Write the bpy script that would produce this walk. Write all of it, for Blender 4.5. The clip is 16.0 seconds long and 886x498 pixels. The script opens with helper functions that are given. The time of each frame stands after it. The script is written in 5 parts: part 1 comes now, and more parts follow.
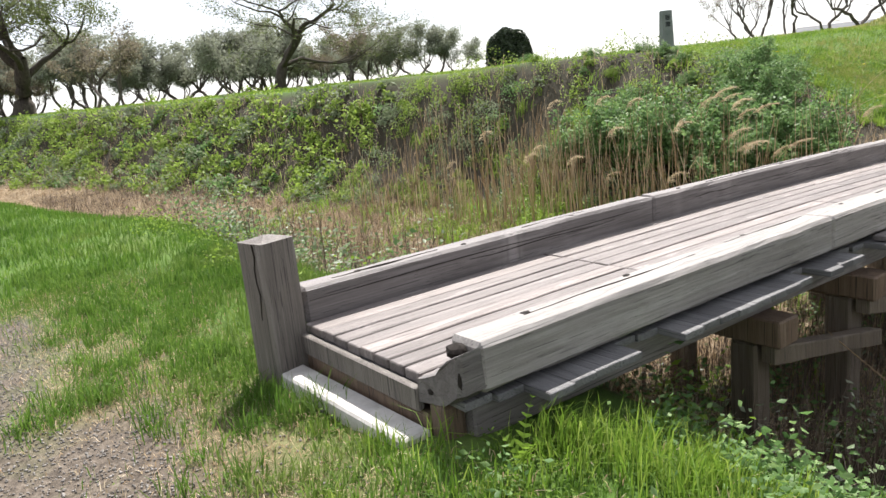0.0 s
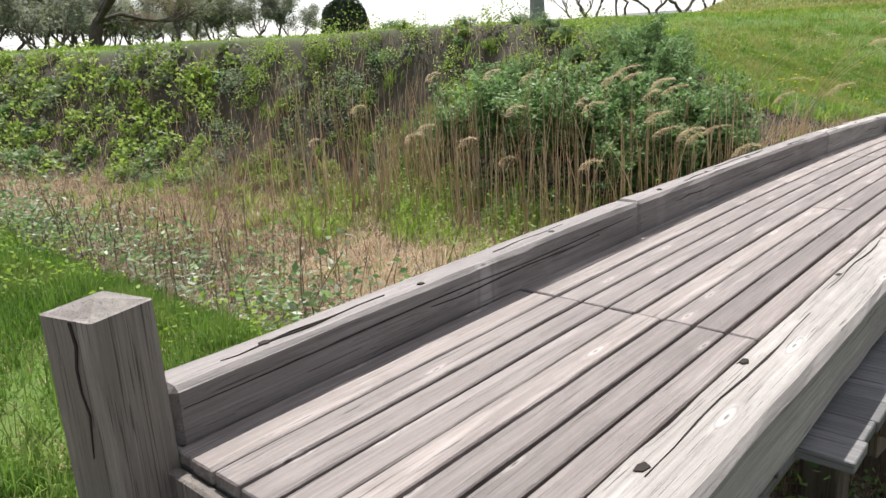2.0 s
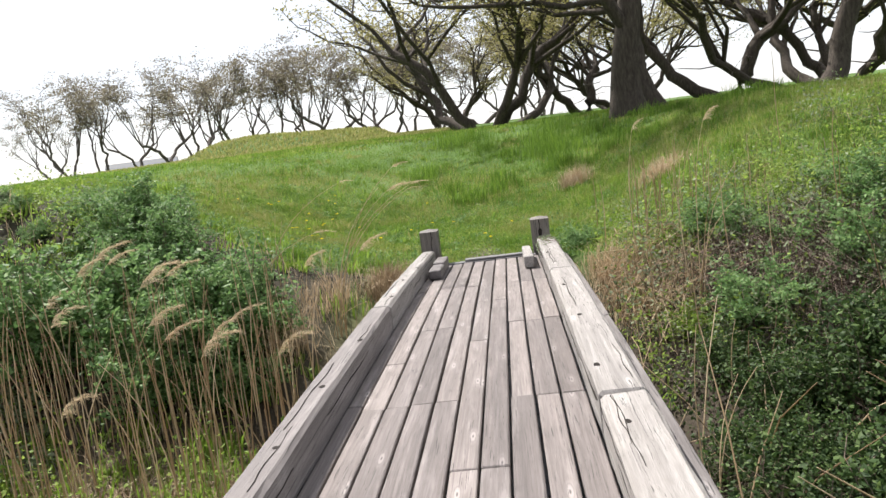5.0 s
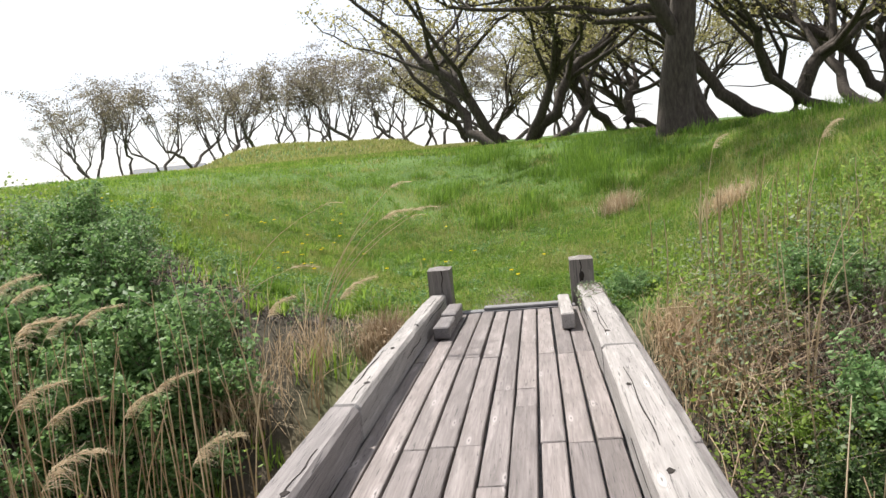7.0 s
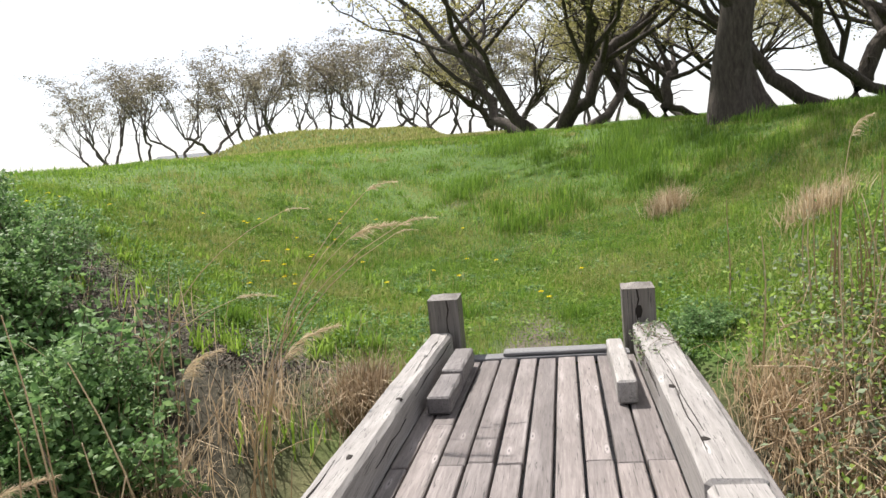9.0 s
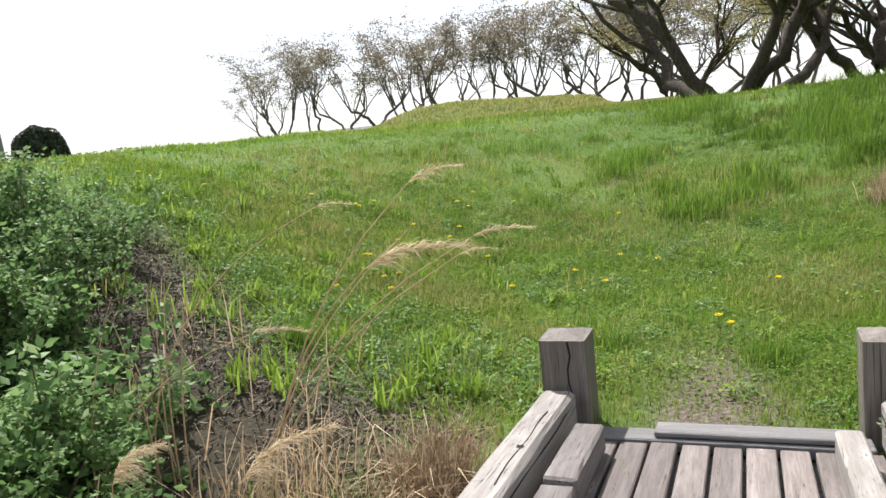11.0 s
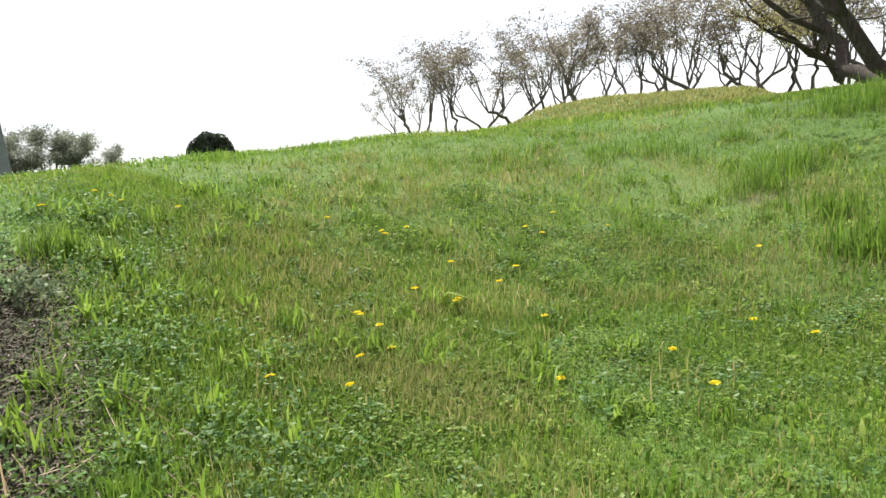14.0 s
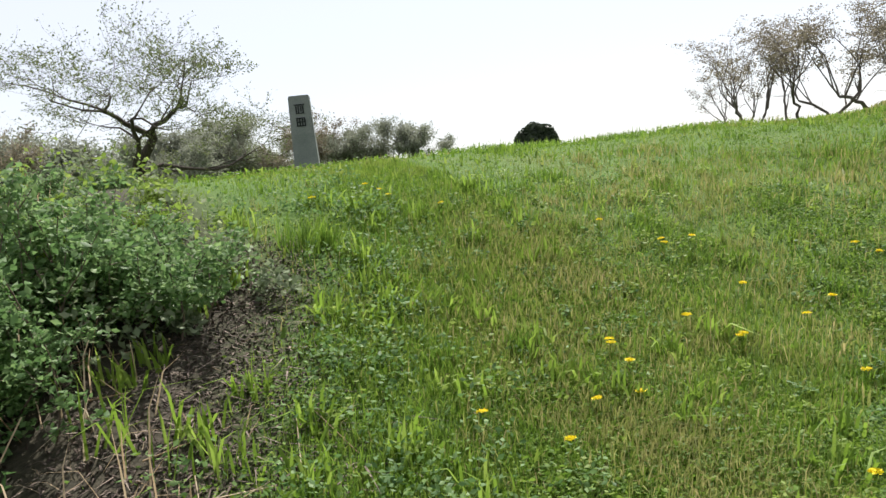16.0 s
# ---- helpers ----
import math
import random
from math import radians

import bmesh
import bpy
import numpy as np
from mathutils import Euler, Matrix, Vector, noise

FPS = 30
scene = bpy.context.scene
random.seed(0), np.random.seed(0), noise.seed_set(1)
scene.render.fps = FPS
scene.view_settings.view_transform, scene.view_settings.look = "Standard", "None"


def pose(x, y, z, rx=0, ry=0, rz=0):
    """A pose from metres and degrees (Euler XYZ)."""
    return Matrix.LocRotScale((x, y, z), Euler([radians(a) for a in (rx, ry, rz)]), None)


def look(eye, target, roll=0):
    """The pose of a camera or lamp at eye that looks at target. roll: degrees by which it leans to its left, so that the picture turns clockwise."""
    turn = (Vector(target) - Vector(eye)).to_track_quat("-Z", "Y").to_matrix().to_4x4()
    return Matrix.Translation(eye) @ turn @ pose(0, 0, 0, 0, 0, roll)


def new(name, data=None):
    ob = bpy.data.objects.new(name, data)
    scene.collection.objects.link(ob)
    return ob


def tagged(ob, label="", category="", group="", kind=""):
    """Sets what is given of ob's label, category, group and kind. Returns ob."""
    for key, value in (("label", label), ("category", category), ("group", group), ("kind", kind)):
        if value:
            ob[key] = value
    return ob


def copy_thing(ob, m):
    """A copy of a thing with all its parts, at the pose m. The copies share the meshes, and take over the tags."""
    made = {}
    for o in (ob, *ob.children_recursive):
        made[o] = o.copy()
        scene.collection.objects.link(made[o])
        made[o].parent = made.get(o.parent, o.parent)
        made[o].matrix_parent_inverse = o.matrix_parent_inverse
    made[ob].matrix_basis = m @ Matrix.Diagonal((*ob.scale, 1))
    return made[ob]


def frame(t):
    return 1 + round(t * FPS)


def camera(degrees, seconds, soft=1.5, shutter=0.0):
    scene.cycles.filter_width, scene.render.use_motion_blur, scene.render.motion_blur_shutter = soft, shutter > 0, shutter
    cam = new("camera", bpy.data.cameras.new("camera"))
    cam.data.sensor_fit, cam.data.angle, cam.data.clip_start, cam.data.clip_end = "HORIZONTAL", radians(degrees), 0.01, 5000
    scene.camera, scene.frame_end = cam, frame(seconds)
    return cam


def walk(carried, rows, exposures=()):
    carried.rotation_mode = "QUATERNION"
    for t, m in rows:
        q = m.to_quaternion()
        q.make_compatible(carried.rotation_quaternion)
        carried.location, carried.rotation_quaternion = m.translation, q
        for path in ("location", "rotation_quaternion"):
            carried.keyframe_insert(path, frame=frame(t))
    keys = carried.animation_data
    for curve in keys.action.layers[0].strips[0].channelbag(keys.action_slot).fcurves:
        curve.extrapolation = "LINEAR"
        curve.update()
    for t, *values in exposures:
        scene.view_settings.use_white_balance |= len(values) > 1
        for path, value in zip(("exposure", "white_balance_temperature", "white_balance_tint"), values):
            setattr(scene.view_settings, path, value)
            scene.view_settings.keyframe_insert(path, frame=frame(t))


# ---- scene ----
cam = camera(61.2, 16.0)
PATH = [
    (0, (3.328, -1.746, 1.326), (1.729, -0.627, 0.887), -6.1),
    (0.5, (2.871, -1.629, 1.321), (1.201, -0.633, 0.852), -6.6),
    (1, (2.413, -1.49, 1.31), (0.876, -0.311, 0.815), -4.6),
    (1.5, (1.975, -1.252, 1.278), (0.586, 0.087, 0.75), -3.9),
    (2, (1.5, -1.023, 1.267), (0.204, 0.4, 0.725), -3.3),
    (2.5, (1.105, -0.709, 1.253), (-0.05, 0.829, 0.706), -4.2),
    (3, (0.738, -0.293, 1.218), (-0.24, 1.365, 0.677), -5.2),
    (3.5, (0.496, 0.131, 1.219), (-0.126, 1.942, 0.639), -4.7),
    (4, (0.417, 0.611, 1.371), (0.03, 2.517, 0.906), -5.6),
    (4.5, (0.357, 0.99, 1.428), (0.104, 2.939, 1.052), -6.4),
    (5, (0.369, 1.445, 1.439), (0.18, 3.413, 1.136), -7.6),
    (5.2, (0.381, 1.675, 1.453), (0.196, 3.646, 1.168), -7.6),
    (7.3, (0.307, 3.962, 1.385), (0.043, 5.927, 1.128), -5.6),
    (7.5, (0.286, 4.196, 1.375), (0.032, 6.163, 1.115), -5.2),
    (8, (0.248, 4.709, 1.364), (-0.009, 6.675, 1.098), -4.8),
    (8.2, (0.26, 4.905, 1.372), (-0.005, 6.87, 1.106), -4.9),
    (10.3, (0.191, 7.037, 1.359), (-0.339, 8.942, 1.06), -6.1),
    (10.5, (0.193, 7.224, 1.327), (-0.387, 9.115, 1.035), -6.2),
    (11, (0.164, 7.72, 1.289), (-0.593, 9.546, 0.98), -6.3),
    (11.5, (0.138, 8.199, 1.279), (-0.661, 10.001, 0.939), -6.7),
    (12, (0.099, 8.698, 1.249), (-0.745, 10.475, 0.89), -6.5),
    (12.5, (0.05, 9.202, 1.247), (-0.815, 10.966, 0.872), -6.5),
    (13, (0.033, 9.679, 1.223), (-0.852, 11.435, 0.859), -6.7),
    (13.5, (-0.026, 10.118, 1.216), (-0.973, 11.848, 0.885), -6.7),
    (14, (-0.041, 10.516, 1.193), (-1.148, 12.162, 0.931), -7.2),
    (14.5, (-0.103, 10.855, 1.166), (-1.36, 12.394, 0.94), -7.1),
    (15, (-0.178, 11.089, 1.205), (-1.642, 12.435, 0.997), -7.1),
    (15.5, (-0.197, 11.272, 1.156), (-1.799, 12.452, 0.961), -6.6),
    (16, (-0.291, 11.396, 1.186), (-1.98, 12.451, 0.999), -6.6),
]
walk(cam, [(t, look(eye, target, roll)) for t, eye, target, roll in PATH], [(t, 0.95 + d, 6350, 13) for t, d in ((0, 0.14), (1.5, 0.06), (2.5, -0.05), (3.5, -0.05), (5, 0.02), (8, 0.02), (11, 0.06), (12, 0.16), (13, 0.26), (14, 0.14), (15, -0.1), (16, -0.12))])

# ---- light ----
SUN_AZ, SUN_EL = -41.0, 55.0
world = bpy.data.worlds.new("sky")
scene.world = world
world.use_nodes = True
wn = world.node_tree.nodes
sky = wn.new("ShaderNodeTexSky")
sky.sky_type = "NISHITA"
sky.sun_disc = False
sky.sun_elevation, sky.sun_rotation = radians(SUN_EL), radians(SUN_AZ)
sky.air_density, sky.dust_density, sky.ozone_density = 1.0, 0.5, 1.0
wn["Background"].inputs["Strength"].default_value = 0.15
veil = wn.new("ShaderNodeMix")
veil.data_type = "RGBA"
veil.inputs["Factor"].default_value = 0.84
veil.inputs["B"].default_value = (3.4, 3.42, 3.46, 1)
world.node_tree.links.new(sky.outputs["Color"], veil.inputs["A"])
world.node_tree.links.new(veil.outputs["Result"], wn["Background"].inputs["Color"])
sun = new("sun", bpy.data.lights.new("sun", "SUN"))
sun.data.energy, sun.data.angle, sun.data.color = 5.0, radians(0.6), (1.0, 0.95, 0.87)
sd = Vector((math.sin(radians(SUN_AZ)) * math.cos(radians(SUN_EL)), math.cos(radians(SUN_AZ)) * math.cos(radians(SUN_EL)), math.sin(radians(SUN_EL))))
sun.matrix_world = look(sd * 60, (0, 0, 0))


# ---- materials ----
class Nodes:
    """A small helper to write node materials."""

    def __init__(self, name, rough=0.8):
        self.m = bpy.data.materials.new(name)
        self.m.use_nodes = True
        self.t = self.m.node_tree
        self.b = self.t.nodes["Principled BSDF"]
        self.b.inputs["Roughness"].default_value = rough
        self.b.inputs["Specular IOR Level"].default_value = 0.25

    def n(self, kind, **values):
        nd = self.t.nodes.new("ShaderNode" + kind)
        for k, v in values.items():
            nd.inputs[k].default_value = v
        return nd

    def link(self, a, b):
        self.t.links.new(a, b)

    def coords(self, kind="Object", scale=(1, 1, 1), jitter=False):
        tc = self.n("TexCoord")
        mp = self.n("Mapping")
        mp.inputs["Scale"].default_value = scale
        self.link(tc.outputs[kind], mp.inputs["Vector"])
        if jitter:
            info = self.n("ObjectInfo")
            mul = self.n("Math")
            mul.operation = "MULTIPLY"
            mul.inputs[1].default_value = 37.0
            self.link(info.outputs["Random"], mul.inputs[0])
            comb = self.n("CombineXYZ")
            for i in range(3):
                self.link(mul.outputs[0], comb.inputs[i])
            self.link(comb.outputs[0], mp.inputs["Location"])
        return mp.outputs["Vector"]

    def noise(self, vec, scale, detail=4.0, rough=0.6, distort=0.0):
        nd = self.n("TexNoise", Scale=scale, Detail=detail, Roughness=rough, Distortion=distort)
        self.link(vec, nd.inputs["Vector"])
        return nd.outputs["Fac"]

    def ramp(self, fac, stops):
        nd = self.n("ValToRGB")
        els = nd.color_ramp.elements
        while len(els) < len(stops):
            els.new(0.5)
        for e, (p, c) in zip(els, stops):
            e.position = p
            e.color = (*c, 1) if len(c) == 3 else c
        self.link(fac, nd.inputs["Fac"])
        return nd.outputs["Color"]

    def mix(self, fac, a, b, mode="MIX"):
        nd = self.t.nodes.new("ShaderNodeMix")
        nd.data_type, nd.blend_type = "RGBA", mode
        for sock, v in ((nd.inputs["Factor"], fac), (nd.inputs["A"], a), (nd.inputs["B"], b)):
            if isinstance(v, (int, float)):
                sock.default_value = v
            elif isinstance(v, tuple):
                sock.default_value = (*v, 1)
            else:
                self.link(v, sock)
        return nd.outputs["Result"]

    def attr(self, name):
        nd = self.n("Attribute")
        nd.attribute_name = name
        return nd.outputs["Fac"]

    def bump(self, height, strength, distance):
        nd = self.n("Bump", Strength=strength, Distance=distance)
        self.link(height, nd.inputs["Height"])
        self.link(nd.outputs["Normal"], self.b.inputs["Normal"])

    def done(self, color, translucent=0.0):
        if isinstance(color, tuple):
            self.b.inputs["Base Color"].default_value = (*color, 1)
        else:
            self.link(color, self.b.inputs["Base Color"])
        if translucent:
            tr = self.n("BsdfTranslucent")
            if isinstance(color, tuple):
                tr.inputs["Color"].default_value = (*color, 1)
            else:
                self.link(color, tr.inputs["Color"])
            mx = self.n("MixShader", Fac=translucent)
            self.link(self.b.outputs[0], mx.inputs[1])
            self.link(tr.outputs[0], mx.inputs[2])
            self.link(mx.outputs[0], self.t.nodes["Material Output"].inputs["Surface"])
        return self.m


def wood_material(name, dark, light, pale, axis_scale, crack=0.5, vary=1.0):
    """Grey weathered softwood: long grain, darker streaks, knots and fine cracks."""
    s = Nodes(name, 0.6)
    s.b.inputs["Specular IOR Level"].default_value = 0.45
    vec = s.coords("Object", axis_scale, True)
    grain = s.noise(vec, 9.0, 6.0, 0.7, 0.6)
    broad = s.noise(vec, 1.6, 3.0, 0.6, 0.3)
    fine = s.noise(vec, 42.0, 3.0, 0.75)
    col = s.ramp(grain, [(0.2, dark), (0.5, light), (0.8, pale)])
    col = s.mix(0.35, col, s.ramp(broad, [(0.3, dark), (0.7, pale)]), "OVERLAY")
    plain = s.coords("Object", (1, 1, 1), True)
    blotch = s.noise(s.coords("Object", tuple(q ** 0.5 for q in axis_scale), True), 2.6, 5.0, 0.7, 0.5)
    col = s.mix(s.ramp(blotch, [(0.42, (0, 0, 0)), (0.66, (0.5, 0.5, 0.5))]), col, dark)
    worn = s.noise(s.coords("Object", tuple(q ** 0.6 for q in axis_scale), True), 3.7, 4.0, 0.65, 0.3)
    col = s.mix(s.ramp(worn, [(0.52, (0, 0, 0)), (0.75, (0.45, 0.45, 0.45))]), col, tuple(1.15 * c for c in pale))
    dirty = s.noise(plain, 9.0, 4.0, 0.7)
    col = s.mix(s.ramp(dirty, [(0.55, (0, 0, 0)), (0.8, (0.35, 0.35, 0.35))]), col, dark)
    knots = s.n("TexVoronoi", Scale=1.0)
    knots.voronoi_dimensions = "2D" if axis_scale[1] < 1 else "3D"
    kv = s.coords("Object", tuple(2.1 * q ** 0.36 for q in axis_scale), True)
    s.link(kv, knots.inputs["Vector"])
    col = s.mix(s.ramp(knots.outputs["Distance"], [(0.03, (0.5, 0.5, 0.5)), (0.07, (0.2, 0.2, 0.2)), (0.12, (0, 0, 0))]), col, tuple(1.3 * c for c in pale))
    col = s.mix(s.ramp(knots.outputs["Distance"], [(0.012, (0.85, 0.85, 0.85)), (0.028, (0, 0, 0)), (0.06, (0, 0, 0)), (0.072, (0.35, 0.35, 0.35)), (0.086, (0, 0, 0))]), col, tuple(0.5 * c for c in dark))
    cracks = s.ramp(s.noise(vec, 14.0, 2.0, 0.5, 1.2), [(crack - 0.125, (0.85, 0.85, 0.85)), (crack - 0.1, (0, 0, 0))])
    col = s.mix(cracks, col, tuple(0.3 * c for c in dark))
    info = s.n("ObjectInfo")
    tone = s.ramp(info.outputs["Random"], [(p, tuple(0.92 + (c - 0.92) * vary for c in rgb)) for p, rgb in ((0.0, (0.68, 0.665, 0.655)), (0.5, (0.92, 0.91, 0.9)), (1.0, (1.12, 1.1, 1.07)))])
    col = s.mix(1.0, col, tone, "MULTIPLY")
    height = s.mix(0.5, grain, fine)
    s.bump(height, 0.75, 0.008)
    return s.done(col)


GREY = ((0.1, 0.086, 0.08), (0.225, 0.2, 0.19), (0.37, 0.338, 0.325))
wood_deck = wood_material("weathered_plank", *GREY, (9, 0.13, 9), 0.45)
wood_kerb = wood_material("weathered_timber", (0.095, 0.085, 0.082), (0.185, 0.17, 0.166), (0.31, 0.292, 0.284), (8, 0.12, 8), 0.47)
wood_pale = wood_material("bleached_timber", (0.175, 0.162, 0.15), (0.33, 0.312, 0.295), (0.5, 0.48, 0.456), (8, 0.12, 8), 0.47, 0.35)
wood_post = wood_material("weathered_post", (0.1, 0.088, 0.077), (0.185, 0.167, 0.15), (0.29, 0.27, 0.246), (8, 8, 0.13), 0.5)
wood_cross = wood_material("weathered_board", (0.105, 0.105, 0.108), (0.18, 0.18, 0.184), (0.27, 0.27, 0.277), (0.13, 9, 9))
wood_brown = wood_material("brown_timber", (0.09, 0.06, 0.042), (0.17, 0.12, 0.085), (0.25, 0.19, 0.14), (8, 8, 0.13), 0.5)
wood_trestle = wood_material("trestle_timber", (0.1, 0.08, 0.062), (0.19, 0.155, 0.122), (0.28, 0.24, 0.195), (8, 8, 0.13), 0.5)
# Near-black that stands in for the shade inside splits, chips and hollows.
hole_shade = Nodes("recess_shade", 0.9).done((0.02, 0.016, 0.013))


def leaf_material(name, low, mid, high, translucent=0.4, rough=0.55, dry=None):
    s = Nodes(name, rough)
    geo = s.n("NewGeometry")
    col = s.ramp(geo.outputs["Random Per Island"], [(0.0, low), (0.5, mid), (1.0, high)])
    vec = s.coords("Object")
    patch = s.noise(vec, 0.8, 3.0)
    col = s.mix(s.ramp(patch, [(0.35, (0, 0, 0)), (0.7, (0.6, 0.6, 0.6))]), col, s.mix(0.5, low, mid))
    if dry:
        spot = s.noise(vec, 0.55, 5.0, 0.6, 0.8)
        col = s.mix(s.ramp(spot, [(0.52, (0, 0, 0)), (0.72, (0.5, 0.5, 0.5))]), col, dry)
        lush = s.noise(s.coords("Object", (1.3, 1.1, 1)), 0.9, 3.0, 0.5)
        col = s.mix(s.ramp(lush, [(0.5, (0, 0, 0)), (0.75, (0.7, 0.7, 0.7))]), col, tuple(0.9 * c for c in low))
    return s.done(col, translucent)


def ground_material():
    s = Nodes("ground", 0.95)
    vec = s.coords("Object")
    big = s.noise(vec, 0.35, 5.0, 0.6)
    mid = s.noise(vec, 2.5, 5.0, 0.65)
    fine = s.noise(vec, 28.0, 5.0, 0.7)
    turf = s.ramp(big, [(0.3, (0.035, 0.075, 0.011)), (0.5, (0.06, 0.115, 0.017)), (0.7, (0.085, 0.13, 0.026))])
    turf = s.mix(s.ramp(mid, [(0.5, (0, 0, 0)), (0.8, (0.5, 0.5, 0.5))]), turf, (0.11, 0.1, 0.045))
    turf = s.mix(0.7, turf, s.ramp(fine, [(0.2, (0.25, 0.25, 0.25)), (0.8, (0.85, 0.85, 0.85))]), "OVERLAY")
    straw = s.ramp(mid, [(0.3, (0.075, 0.057, 0.035)), (0.55, (0.2, 0.152, 0.09)), (0.8, (0.34, 0.265, 0.165))])
    dirt = s.ramp(fine, [(0.3, (0.035, 0.028, 0.021)), (0.55, (0.12, 0.098, 0.076)), (0.85, (0.27, 0.235, 0.19))])
    # Brown earth, darkened to carry the shade under bushes and beside the bridge.
    shaded_soil = s.ramp(fine, [(0.3, (0.018, 0.015, 0.011)), (0.6, (0.048, 0.039, 0.028)), (0.85, (0.11, 0.09, 0.066))])
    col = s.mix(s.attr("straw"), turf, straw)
    col = s.mix(s.attr("shaded_soil"), col, shaded_soil)
    bare = s.n("Math")
    bare.operation = "MULTIPLY_ADD"
    s.link(mid, bare.inputs[0])
    bare.inputs[1].default_value = 1.6
    bare.inputs[2].default_value = -0.8
    add = s.n("Math")
    add.use_clamp = True
    s.link(s.attr("bare"), add.inputs[0])
    s.link(bare.outputs[0], add.inputs[1])
    mul = s.n("Math")
    mul.operation, mul.use_clamp = "MULTIPLY", True
    s.link(add.outputs[0], mul.inputs[0])
    s.link(s.attr("bare"), mul.inputs[1])
    col = s.mix(mul.outputs[0], col, dirt)
    s.bump(s.mix(0.5, mid, fine), 0.7, 0.04)
    return s.done(col)


ground_mat = ground_material()
bark = Nodes("bark", 0.9)
bv = bark.coords("Object", (5, 5, 1.2))
bn = bark.noise(bv, 3.0, 6.0, 0.7)
bark.bump(bn, 0.8, 0.04)
bark_mat = bark.done(bark.ramp(bn, [(0.3, (0.028, 0.022, 0.018)), (0.6, (0.075, 0.062, 0.05)), (0.8, (0.13, 0.11, 0.095))]))
# Bark of the far trees, made paler so its colour holds the distance haze.
far_bark = Nodes("haze_tinted_bark", 0.9)
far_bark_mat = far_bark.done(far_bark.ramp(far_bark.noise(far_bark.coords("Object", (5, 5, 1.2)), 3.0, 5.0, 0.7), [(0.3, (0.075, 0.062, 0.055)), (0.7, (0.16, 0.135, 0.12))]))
leaf_spring = leaf_material("spring_leaf", (0.17, 0.155, 0.06), (0.29, 0.265, 0.1), (0.42, 0.375, 0.17), 0.6)
leaf_brown = leaf_material("bronze_leaf", (0.12, 0.1, 0.075), (0.21, 0.18, 0.125), (0.3, 0.27, 0.18), 0.5)
leaf_green = leaf_material("green_leaf", (0.07, 0.09, 0.03), (0.12, 0.15, 0.05), (0.19, 0.22, 0.09), 0.5)
# Far crowns: distance haze is mixed into this pale grey-green.
leaf_far = leaf_material("haze_tinted_leaf", (0.17, 0.185, 0.14), (0.24, 0.26, 0.19), (0.32, 0.335, 0.25), 0.5)
leaf_dark = leaf_material("evergreen_leaf", (0.025, 0.035, 0.022), (0.045, 0.06, 0.036), (0.075, 0.09, 0.055), 0.2)
leaf_pale = leaf_material("pale_leaf", (0.07, 0.12, 0.04), (0.17, 0.22, 0.12), (0.42, 0.45, 0.36), 0.3, 0.45)
leaf_bush = leaf_material("bush_leaf", (0.065, 0.13, 0.04), (0.14, 0.25, 0.08), (0.27, 0.385, 0.15), 0.45, 0.56)
# Much darker bush leaf: its colour holds the deep shade of the right bank.
leaf_bush_shaded = leaf_material("shaded_bush_leaf", (0.02, 0.042, 0.012), (0.045, 0.085, 0.022), (0.11, 0.17, 0.045), 0.3, 0.6)
# Darker copy of the grass colour, with the near lawn's shade put in.
shaded_grass_mat = leaf_material("shaded_grass_blade", (0.05, 0.115, 0.014), (0.1, 0.195, 0.026), (0.19, 0.29, 0.055), 0.45, 0.65, (0.24, 0.21, 0.085))
humus_mat = leaf_material("dead_leaf", (0.035, 0.026, 0.02), (0.085, 0.062, 0.048), (0.22, 0.175, 0.14), 0.0, 0.75)
leaf_bank = leaf_material("bank_leaf", (0.12, 0.19, 0.03), (0.21, 0.31, 0.05), (0.34, 0.43, 0.11), 0.5, 0.55)
leaf_sage = leaf_material("sage_leaf", (0.11, 0.15, 0.075), (0.2, 0.25, 0.14), (0.31, 0.35, 0.22), 0.35, 0.7)
leaf_lime = leaf_material("lime_leaf", (0.12, 0.2, 0.025), (0.2, 0.32, 0.04), (0.3, 0.4, 0.08), 0.5)
grass_mat = leaf_material("grass_blade", (0.082, 0.16, 0.017), (0.16, 0.27, 0.031), (0.315, 0.39, 0.08), 0.5, 0.65, (0.29, 0.255, 0.1))
leaf_clover = leaf_material("clover_leaf", (0.066, 0.135, 0.016), (0.125, 0.225, 0.028), (0.225, 0.335, 0.05), 0.5, 0.6)
grass_dull = leaf_material("mixed_grass", (0.17, 0.19, 0.05), (0.27, 0.3, 0.085), (0.4, 0.33, 0.16), 0.5)
litter_mat = leaf_material("dry_litter", (0.15, 0.1, 0.06), (0.31, 0.225, 0.13), (0.56, 0.46, 0.32), 0.25, 0.7, (0.24, 0.17, 0.1))
straw_mat = leaf_material("dry_stem", (0.32, 0.22, 0.125), (0.5, 0.39, 0.245), (0.7, 0.6, 0.44), 0.42, 0.6, (0.42, 0.31, 0.19))
twig_mat = leaf_material("dead_twig", (0.06, 0.042, 0.03), (0.135, 0.1, 0.075), (0.25, 0.2, 0.16), 0.0, 0.8)
plume_mat = leaf_material("seed_plume", (0.4, 0.31, 0.19), (0.54, 0.44, 0.29), (0.66, 0.57, 0.41), 0.5, 0.8)
petal_mat = leaf_material("yellow_petal", (0.78, 0.6, 0.01), (0.82, 0.68, 0.015), (0.86, 0.75, 0.04), 0.25)
stone_s = Nodes("grey_granite", 0.75)
sv = stone_s.coords("Object")
sn = stone_s.noise(sv, 60.0, 4.0, 0.8)
sb = stone_s.noise(sv, 3.0, 4.0, 0.6)
stone_s.bump(sn, 0.4, 0.004)
